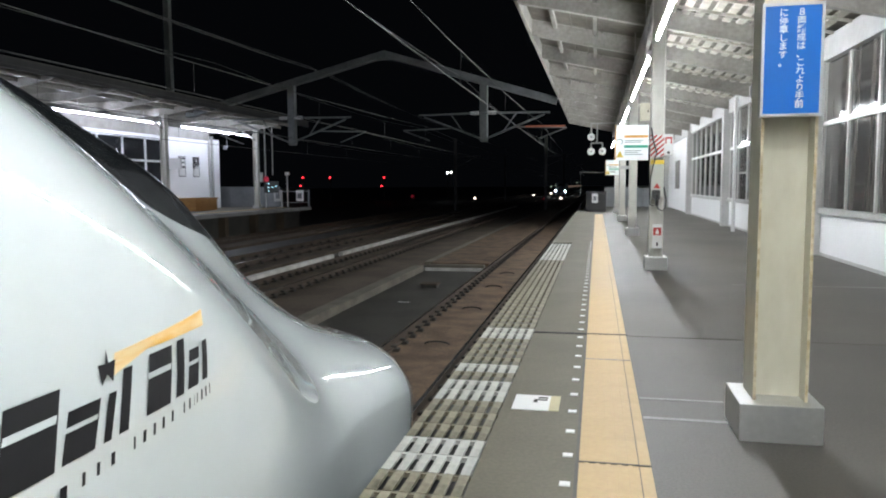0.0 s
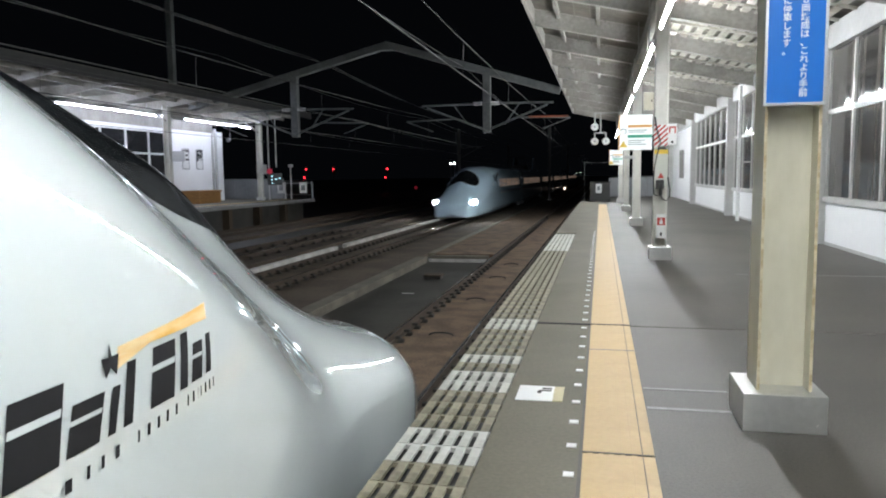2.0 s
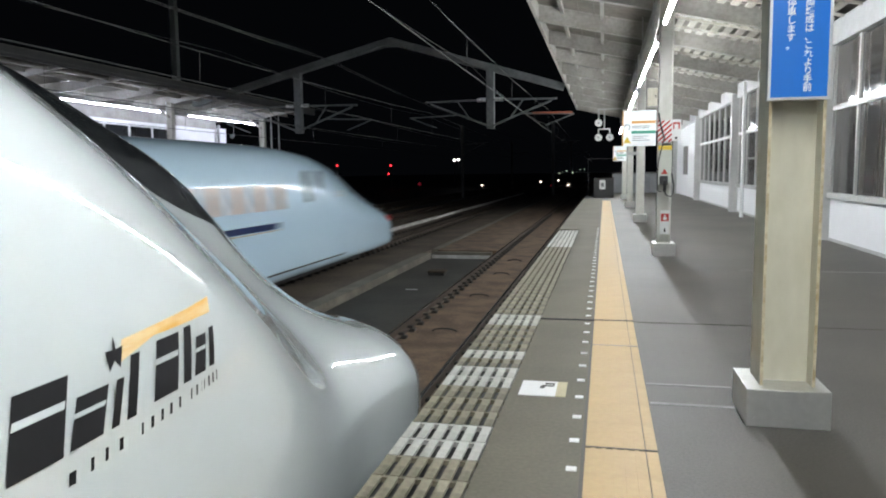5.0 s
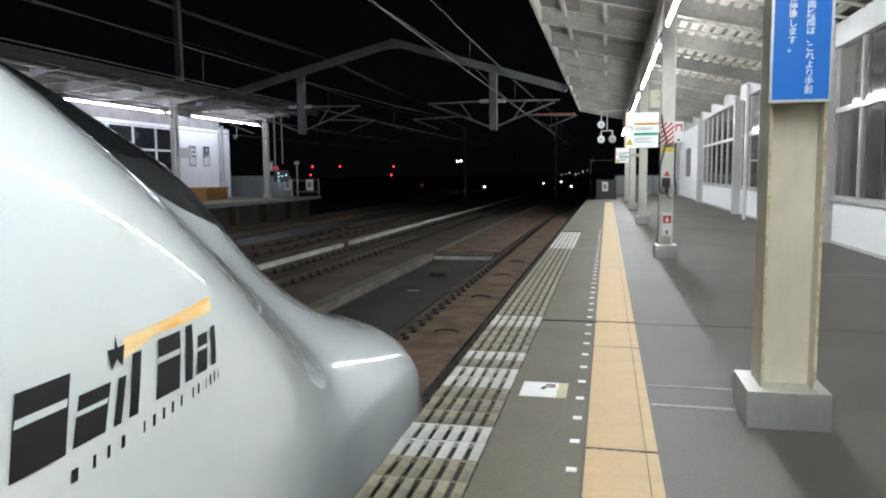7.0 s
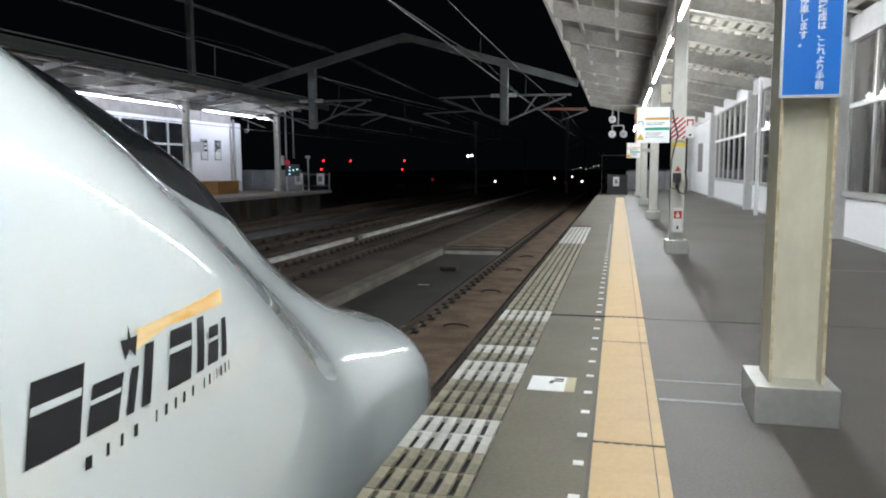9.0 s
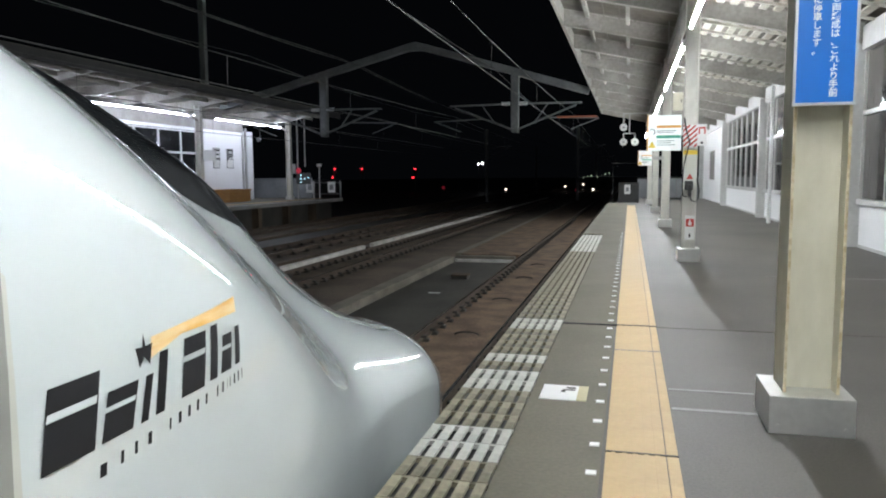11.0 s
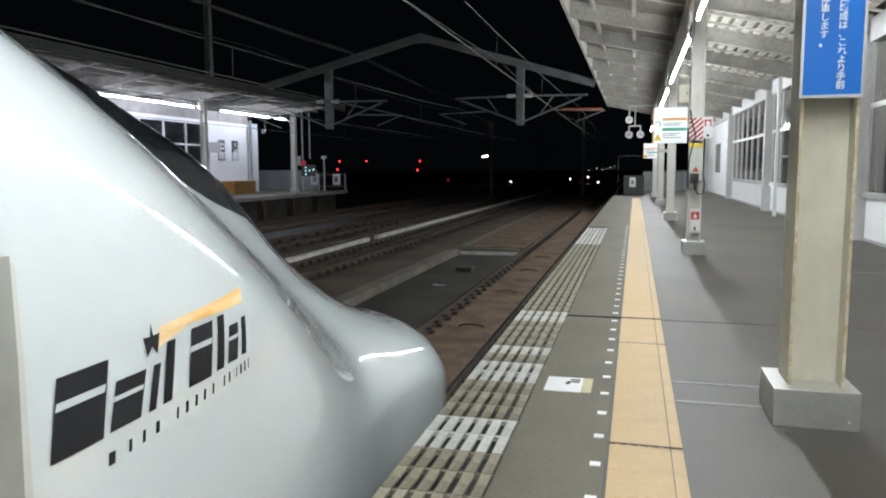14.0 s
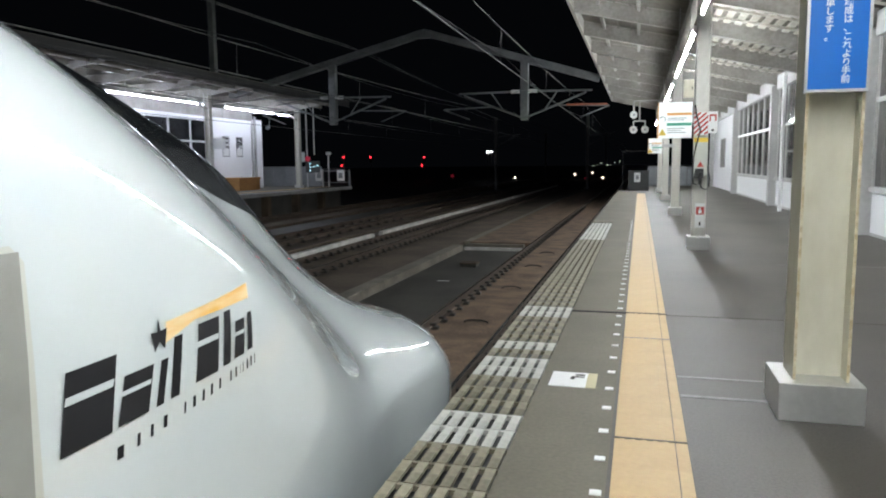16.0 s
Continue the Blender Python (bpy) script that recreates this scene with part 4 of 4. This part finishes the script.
        part("board", box(B(), -0.3, 0.3, -0.03, 0.03, -0.42, 0.42, 0.01), M_WHITE if x > -22 else M_ALU, t2)
        part("picture", box(B(), -0.16, 0.16, -0.04, -0.03, -0.2, 0.2), M_FENCE, t2)
    t = thing("end_post", "thin grey post at the platform end", "post", (-21.6, 51.5, 0))
    part("post", rod(B(), (0, 0, 0), (0, 0, 2.5), 0.05), M_GREYP, t)
    part("head", box(B(), -0.18, 0.18, -0.06, 0.06, 2.4, 2.62, 0.02), M_GREYP, t)


M_FTUBE = material("far_fluorescent_tube", (0.76, 0.82, 1.0), (0.76, 0.82, 1.0), emit=140.0)
M_REDD = material("dim_red_lamp", (0.7, 0.04, 0.08), (0.7, 0.04, 0.08), emit=0.12)


# overhead line
def make_portal(y):
    t = thing("catenary_portal", "grey steel portal frame over the tracks with hanging posts", "overhead line", (0, y, 0), 0, "overhead portals")
    pts = [(-0.95, 6.05), (-10.5, 8.9), (-22.6, 5.85)]
    for a, b in zip(pts, pts[1:]):
        part("beam", beam(B(), (a[0], 0, a[1]), (b[0], 0, b[1]), 0.45, 0.36), M_MAST, t, "sloping portal beam")
    part("apex_plate", box(B(), -10.9, -10.1, -0.24, 0.24, 8.6, 9.0, 0.05), M_MAST, t)
    part("leg", box(B(), -22.8, -22.4, -0.2, 0.2, 5.7, 6.2), M_MAST, t)
    for x, top, s1, s2 in ((-4.9, 7.2, 1, -1), (-16.1, 7.35, 1, -1)):
        p = part("hanging_post", box(B(), x - 0.2, x + 0.2, -0.18, 0.18, 3.95, top, 0.02), M_MAST, t)
        for s in (1, -1):
            r = 3.6
            bm = B()
            rod(bm, (x, -0.2, 5.5), (x + s * r, -0.2, 5.45), 0.05, n=8)
            rod(bm, (x, -0.2, 4.05), (x + s * r * 0.92, -0.2, 5.35), 0.05, n=8)
            rod(bm, (x + s * r * 0.3, -0.2, 4.45), (x + s * r * 0.5, -0.2, 5.45), 0.03, n=6)
            rod(bm, (x + s * r * 0.45, -0.2, 4.72), (x + s * (r + 0.9), -0.2, 4.62), 0.035, n=6)
            rod(bm, (x + s * (r + 0.9), -0.2, 4.62), (x + s * (r - 0.6), -0.2, 4.05), 0.025, n=6)
            part("bracket", bm, M_MAST, t, "hinged tube bracket")
            bm = B()
            for k in range(6):
                rod(bm, (x + s * (0.25 + 0.08 * k), -0.2, 5.5), (x + s * (0.29 + 0.08 * k), -0.2, 5.5), 0.1, n=10)
            part("insulator", bm, M_WHITE, t, "ribbed white insulator")
    part("feeder_arm", rod(B(), (-2.6, -0.25, 4.72), (-0.5, -0.25, 4.70), 0.045, n=8), M_REDROD, t, "orange-red rod")


M_REDROD = material("orange_red_rod", (0.42, 0.12, 0.06), None, 0.5)


def wire(bm, x, z, sag, y0, y1, span, r=0.012):
    y = y0
    while y < y1:
        n = 6
        for k in range(n):
            p, q = k / n, (k + 1) / n
            rod(bm, (x, y + span * p, z - 4 * sag * p * (1 - p)), (x, y + span * q, z - 4 * sag * q * (1 - q)), r, n=5)
        y += span


def make_wires():
    for c in TRACKS:
        t = thing("overhead_wire", "thin overhead contact and carrier wires above a track", "overhead line", (0, 0, 0), 0, "overhead wires", "structure")
        bm = B()
        wire(bm, c, 3.78, 0.0, -10, 190, 50, 0.013)
        part("contact_wire", bm, M_WIRE, t)
        bm = B()
        wire(bm, c + 0.02, 4.85, 0.35, -10, 190, 50, 0.010)
        part("carrier_wire", bm, M_WIRE, t)
        bm = B()
        for k in range(12):
            yy = -8 + 8.0 * k
            p = ((yy + 10) % 50) / 50
            rod(bm, (c, yy, 3.78), (c + 0.02, yy, 4.85 - 1.4 * p * (1 - p)), 0.006, n=4)
        part("dropper", bm, M_WIRE, t)
    for x, z in ((-15.0, 8.4), (-13.8, 7.9), (-20.8, 8.8), (-6.0, 7.4)):
        bm = B()
        wire(bm, x, z, 0.5, -10, 190, 50, 0.02)
        setting("feeder_wire", bm, M_WIRE, "dark feeder wire over the tracks", "overhead line")
    t = thing("line_mast", "grey steel mast rising above the far roof", "mast", (-22.0, 37.0, 0))
    part("mast", box(B(), -0.16, 0.16, -0.16, 0.16, 6.3, 13.5, 0.02), M_MAST, t)
    part("foot", box(B(), -0.3, 0.3, -0.3, 0.3, 6.1, 6.3), M_MAST, t)
    for y, x in ((90, -4.9), (90, -16.1), (140, -4.9), (140, -16.1)):
        t = thing("distant_mast", "dark overhead line mast far down the line", "mast", (x, y, -1.62), 0, "distant masts")
        part("mast", box(B(), -0.16, 0.16, -0.16, 0.16, 0, 9.0), M_DARKM, t)
        part("arm", beam(beam(B(), (0, 0, 6.6), (3.2, 0, 6.9), 0.08, 0.08), (0, 0, 5.4), (2.8, 0, 6.8), 0.07, 0.07), M_DARKM, t)


M_DARKM = material("dark_galvanised_steel", (0.16, 0.16, 0.16), (0.12, 0.12, 0.12), 0.6, 0.3)


# signs and fittings on this platform
def make_blue_sign():
    t = thing("stopping_sign", "blue sign with white vertical writing on the column", "sign", (2.315, 4.70, 2.30))
    part("board", box(B(), -0.155, 0.155, 0.0, 0.045, -0.312, 0.312), M_BLUE, t)
    bm = B()
    for q in ((-0.17, 0.17, 0.312, 0.328), (-0.17, 0.17, -0.328, -0.312), (-0.17, -0.155, -0.312, 0.312), (0.155, 0.17, -0.312, 0.312)):
        box(bm, q[0], q[1], -0.008, 0.05, q[2], q[3])
    part("frame", bm, M_ALU, t, "thin aluminium frame")
    lines = ((0.046, "\uff18\u4e21\u7de8\u6210\u306f\u3001\u3053\u308c\u3088\u308a\u624b\u524d"), (-0.052, "\u306b\u505c\u8eca\u3057\u307e\u3059\u3002"))
    for x, text in lines:
        for k, ch in enumerate(text):
            z = 0.296 - 0.0482 * k
            writing("character", ch, 0.051, M_SIGNW, t, pose(x, -0.002, z, 90, 0, 0), "", 0.0008)


def make_guide_sign(x0, x1, y, z0, z1, name):
    t = thing("guide_sign", name, "sign", ((x0 + x1) / 2, y, (z0 + z1) / 2), 0, "guide signs")
    w, h = (x1 - x0) / 2, (z1 - z0) / 2
    part("board", box(B(), -w, w, 0, 0.06, -h, h, 0.006), M_SIGNL, t, "softly lit white board")
    part("band", box(B(), -w * 0.45, w * 0.97, -0.004, 0, h * 0.28, h * 0.42), M_OBAND, t, "orange band")
    part("band", box(B(), -w * 0.45, w * 0.97, -0.004, 0, -h * 0.30, -h * 0.14), M_GREEN, t, "green band")
    bm = B()
    for z in (0.12, 0.02, -0.45, -0.56, -0.68):
        box(bm, -w * 0.42, w * (0.2 + 0.5 * abs(math.sin(z * 40))), -0.003, 0, h * z - 0.006, h * z + 0.006)
    part("text_bar", bm, M_FENCE, t, "thin grey bars")
    bm = B()
    vs = [bm.verts.new((-w * 0.7 + a, -0.005, -h * 0.68 + b)) for a, b in ((-0.07, -0.05), (0.07, -0.05), (0, 0.07))]
    bm.faces.new(vs)
    bmesh.ops.extrude_face_region(bm, geom=bm.faces[:])
    for v in bm.verts[3:]:
        v.co.y = 0.0
    part("warning_triangle", bm, M_YSIGN, t, "yellow warning triangle")
    bm = B()
    for k in range(7):
        a0, a1 = math.pi * (0.9 - k * 0.18), math.pi * (0.9 - (k + 1) * 0.18)
        rod(bm, (-w * 0.7 + 0.05 * math.cos(a0), -0.003, 0.02 + 0.05 * math.sin(a0)), (-w * 0.7 + 0.05 * math.cos(a1), -0.003, 0.02 + 0.05 * math.sin(a1)), 0.008, n=5)
    part("arrow", bm, M_FENCE, t, "dark bent arrow")
    part("edge_bar", box(B(), -w, -w * 0.93, -0.004, 0, -h, h), M_OBAND, t, "orange side bar")
    part("bracket", box(B(), w - 0.02, w + 0.36, 0.02, 0.05, -0.05, 0.05), M_GREYP, t)
    return t


def make_column_fittings():
    y = COLS[3] - 0.16
    make_guide_sign(1.52, 2.12, y + 0.02, 2.02, 2.66, "white guide sign with orange and green bands on the column")
    make_guide_sign(1.46, 1.86, COLS[4] - 0.12, 1.87, 2.32, "small lit guide sign on a farther column")
    t = thing("striped_plate", "red and white diagonal striped plate on the column", "warning plate", (2.27, y - 0.014, 2.27))
    part("plate", box(B(), -0.12, 0.12, 0, 0.012, -0.2, 0.2), M_SIGNW, t)
    bm = B()
    clip = lambda v: max(-0.2, min(0.2, v))
    for k in range(-5, 5):
        for m in range(8):
            a, b = -0.12 + 0.03 * m, -0.09 + 0.03 * m
            q = [(a, k * 0.09 + a * 0.9), (b, k * 0.09 + b * 0.9), (b, k * 0.09 + b * 0.9 + 0.045), (a, k * 0.09 + a * 0.9 + 0.045)]
            q = [(u, clip(v)) for u, v in q]
            if q[3][1] - q[0][1] > 0.004 and q[2][1] - q[1][1] > 0.004:
                bm.faces.new([bm.verts.new((u, -0.003, v)) for u, v in q])
    part("stripe", bm, M_RED, t, "red diagonal stripes")
    t = thing("notice_plate", "white notice with a red pictogram beside the column", "sign", (2.47, y - 0.014, 2.29))
    part("plate", box(B(), -0.08, 0.08, 0, 0.012, -0.19, 0.19), M_SIGNW, t)
    bm = box(box(box(B(), -0.06, -0.035, -0.004, 0, 0.02, 0.14), 0.035, 0.06, -0.004, 0, 0.02, 0.14), -0.035, 0.035, -0.004, 0, 0.11, 0.14)
    part("pictogram", bm, M_RED, t)
    part("mark", box(B(), -0.02, 0.02, -0.004, 0, -0.16, -0.12), M_LOGO, t)
    t = thing("junction_cabinet", "small beige cabinet beside the column head", "cabinet", (2.05, y + 0.08, 2.9))
    part("body", box(B(), -0.09, 0.09, -0.06, 0.06, -0.16, 0.16, 0.01), M_BEIGE, t)
    part("door", box(B(), -0.075, 0.075, -0.066, -0.06, -0.14, 0.14), M_BEIGE, t)
    part("latch", box(B(), 0.045, 0.06, -0.075, -0.066, -0.02, 0.03), M_DARK, t)
    t = thing("platform_telephone", "dark handset box with a hanging black cable on the column", "telephone", (2.28, y + 0.1, 1.4))
    part("plate", box(B(), -0.12, 0.12, -0.105, -0.09, -0.05, 0.62), M_SIGNG, t, "pale green plate")
    part("yellow_band", box(B(), -0.12, 0.12, -0.11, -0.105, 0.54, 0.62), M_YSIGN, t)
    bm = B()
    f = bm.faces.new([bm.verts.new(p) for p in ((-0.06, -0.108, 0.1), (0.06, -0.108, 0.1), (0.0, -0.108, 0.2))])
    part("red_mark", bm, M_RED, t, "red triangular mark")
    part("handset_box", box(B(), -0.09, 0.06, -0.16, -0.09, -0.1, 0.07, 0.02), M_DARK, t)
    part("handset", box(B(), -0.03, 0.03, -0.2, -0.14, -0.22, 0.0, 0.02), M_BLACK, t)
    bm = B()
    pts = [(-0.12, 1.2), (-0.09, 1.0), (-0.02, 0.75), (-0.08, 0.5), (-0.12, 0.3), (-0.13, 0.0), (-0.12, -0.2), (-0.05, -0.22)]
    pts2 = [(0.0, -0.2), (0.03, -0.28), (0.1, -0.31), (0.15, -0.25), (0.16, -0.1), (0.13, 0.05), (0.12, 0.12)]
    for pp in (pts, pts2):
        rings = []
        for a in pp:
            rings.append([bm.verts.new((a[0] + 0.013 * math.cos(k * math.pi / 3), -0.17 + 0.013 * math.sin(k * math.pi / 3), a[1] + 0.006 * math.cos(k * math.pi / 3))) for k in range(6)])
        for a, b in zip(rings, rings[1:]):
            for k in range(6):
                bm.faces.new((a[k], a[(k + 1) % 6], b[(k + 1) % 6], b[k]))
        part("cable", bm, M_BLACK, t, "hanging black cable")
        bm = B()
    t = thing("notice_plate", "white notice with a red pictogram low on the column", "sign", (2.3, y - 0.014, 0.62))
    part("plate", box(B(), -0.085, 0.085, 0, 0.01, -0.22, 0.22), M_SIGNW, t)
    part("pictogram", box(B(), -0.07, 0.07, -0.003, 0, 0.02, 0.16), M_RED, t)
    part("figure", box(box(B(), -0.03, 0.03, -0.005, -0.003, 0.04, 0.10), -0.012, 0.012, -0.005, -0.003, 0.10, 0.14), M_SIGNW, t)
    part("mark", box(B(), -0.015, 0.015, -0.003, 0, -0.18, -0.11), M_LOGO, t)


M_SIGNG = material("pale_green_plate", (0.60, 0.62, 0.56), (0.54, 0.56, 0.50), 0.4)


def make_platform_end():
    t = thing("hanging_discs", "three round white discs on a hanging pipe frame", "signal", (1.18, 24.0, 0))
    for x, z in ((-0.17, 3.09), (-0.17, 2.63), (0.18, 2.63)):
        part("disc", rod(B(), (x, -0.06, z), (x, 0.02, z), 0.115, n=20), M_WHITE, t, "round white disc")
        part("dial", rod(B(), (x, -0.065, z), (x, -0.06, z), 0.03, n=10), M_FENCE, t)
    bm = B()
    rod(bm, (-0.17, 0.05, 3.05), (-0.17, 0.05, 3.52), 0.02)
    rod(bm, (0.01, 0.05, 2.9), (0.01, 0.05, 3.52), 0.02)
    rod(bm, (-0.17, 0.05, 2.9), (0.18, 0.05, 2.9), 0.02)
    rod(bm, (-0.17, 0.05, 2.9), (-0.17, 0.05, 2.63), 0.02)
    rod(bm, (0.18, 0.05, 2.9), (0.18, 0.05, 2.63), 0.02)
    rod(bm, (-0.2, 0.05, 3.52), (1.14, 0.05, 3.52), 0.02)
    rod(bm, (1.14, 0.05, 3.52), (1.14, -0.6, 3.52), 0.02)
    part("pipe_frame", bm, M_GREYP, t)
    y = WALL_END
    t = thing("end_fence", "dark grey fence closing the platform end", "fence", (0, y, 0))
    for k in range(5):
        part("panel", box(B(), 1.75 + 0.87 * k, 2.58 + 0.87 * k, -0.03, 0.03, 0.03, 1.35), M_FENCE, t)
    g = END_Y - 0.1 - y
    for x in (0.65, 1.7):
        part("post", box(B(), x - 0.04, x + 0.04, g - 0.04, g + 0.04, 0, 1.2), M_DARK, t)
    part("rail", box(B(), 0.65, 1.7, g - 0.02, g + 0.02, 1.1, 1.16), M_DARK, t)
    part("rail", box(B(), 0.65, 1.7, g - 0.02, g + 0.02, 0.5, 0.55), M_DARK, t)
    part("gate", box(B(), 0.67, 1.66, g - 0.015, g + 0.015, 0.03, 1.08), M_DARK, t, "dark gate panel")
    t = thing("notice_board", "small pale notice board on the end fence", "sign", (1.1, END_Y - 0.135, 0.78), 0, "end notice boards")
    part("board", box(B(), -0.17, 0.17, -0.02, 0.02, -0.27, 0.27, 0.01), M_WHITE, t)
    part("picture", box(B(), -0.08, 0.08, -0.026, -0.02, -0.12, 0.12), M_FENCE, t)
    t = thing("gantry_bar", "thin pale bar across the track end", "rail", (0, END_Y + 1, 0))
    part("bar", rod(rod(B(), (0.2, 0, 2.3), (2.0, 0, 2.3), 0.014), (0.25, 0, 0), (0.25, 0, 2.3), 0.014), M_DARK, t)
    part("foot", box(B(), 0.1, 0.4, -0.15, 0.15, -1.62, 0.0), M_FENCE, t)


def make_distant_lamps():
    """Signals and lamps far down the line, each on its post."""
    for x, z, two in ((-61.6, 3.45, True), (-55.3, 3.4, False), (-43.2, 3.3, True)):
        t = thing("railway_signal", "distant railway signal showing red", "signal", (x, 150, -1.62), 0, "distant signals")
        part("post", rod(B(), (0, 0.2, 0), (0, 0.2, z + 2.4), 0.08), M_DARKM, t)
        part("head", box(B(), -0.4, 0.4, 0.02, 0.2, z + 0.6, z + 2.2, 0.05), M_DARK, t)
        part("red_lamp", rod(B(), (0, -0.05, z + 1.62), (0, 0.02, z + 1.62), 0.17, n=12), M_REDGLOW, t, "glowing red lamp")
        if two:
            part("lower_head", box(B(), -0.9, 0.0, 0.02, 0.2, z - 0.6, z + 0.3, 0.05), M_DARK, t)
            part("red_lamp", rod(B(), (-0.5, -0.05, z - 0.18), (-0.5, 0.02, z - 0.18), 0.17, n=12), M_REDGLOW, t, "glowing red lamp")
    for x, z, r, m, lab in ((-29.4, 4.2, 0.2, M_WGLOW, "white"), (-28.6, 4.3, 0.2, M_WGLOW, "white"), (-37.0, -0.7, 0.35, M_REDD, "dim red"), (-23.6, -1.1, 0.2, M_OGLOW, "warm white"),
                            (-11.45, -0.5, 0.17, M_OGLOW, "warm white"), (-9.2, -1.35, 0.35, M_REDD, "dim red"), (-7.9, -0.17, 0.17, M_OGLOW, "warm white"), (-5.9, -1.15, 0.2, M_OGLOW, "warm white")):
        t = thing("trackside_lamp", "distant %s trackside lamp on a short post" % lab, "lamp", (x, 150, -1.62), 0, "distant lamps")
        part("post", box(B(), -0.05, 0.05, 0.06, 0.16, 0, z + 1.62), M_DARKM, t)
        part("lamp", rod(B(), (0, -0.05, z + 1.62), (0, 0.06, z + 1.62), r, n=12), m, t, "glowing lamp")
    for x, h, r in ((-16.2, 2.5, 0.16), (-14.6, 3.0, 0.10), (-13.2, 3.3, 0.2), (-11.0, 2.7, 0.22), (-9.6, 3.1, 0.12), (-8.1, 3.7, 0.18), (-6.4, 4.1, 0.12)):
        t = thing("street_lamp", "far street lamp beyond the line", "street lamp", (x, 290, -1.62), 0, "far street lamps")
        part("pole", rod(B(), (0, 0, 0), (0, 0, h), 0.06), M_DARKM, t)
        part("lamp", box(B(), -r, r, -0.3, -0.07, h - 0.1, h - 0.1 + 1.2 * r, 0.03), M_SLAMP, t, "pale glowing lamp")


M_SLAMP = material("street_lamp_glow", (0.85, 1.0, 0.72), (0.85, 1.0, 0.72), emit=1.6)
M_OGLOW = material("warm_lamp", (1.0, 0.80, 0.70), (1.0, 0.80, 0.70), emit=4.0)
# call order
make_ground()
make_tracks()
edge = make_platform()
make_roof()
make_wall()
make_tubes()
col = make_column(0.165, M_BEIGE, (-0.245, 0.235), "beige painted steel H-section column in a steel base")
col.matrix_basis = pose(2.32, COLS[0], 0)
for cy in COLS[1:3]:
    copy_thing(col, pose(2.32, cy, 0))
col = make_column(0.085, M_COLPALE, (-0.225, 0.165), "painted steel column in a steel base, coloured pale grey as lit")
col.matrix_basis = pose(2.32, COLS[3], 0)
for cy in COLS[4:]:
    if cy < END_Y - 1:
        copy_thing(col, pose(2.32, cy, 0))
make_standing_train()
train = make_passing_train()
make_far_platform()
make_portal(40.0)
make_wires()
make_blue_sign()
make_column_fittings()
make_platform_end()
make_distant_lamps()
make_floor_plate()
make_tactile()
make_grating(edge)


def motions():
    # the passing train: 74 m/s towards and past the platform
    walk(train, [(t, pose(TRACKS[1], 193.7 - 74.0 * t, 0)) for t in range(17)])


motions()
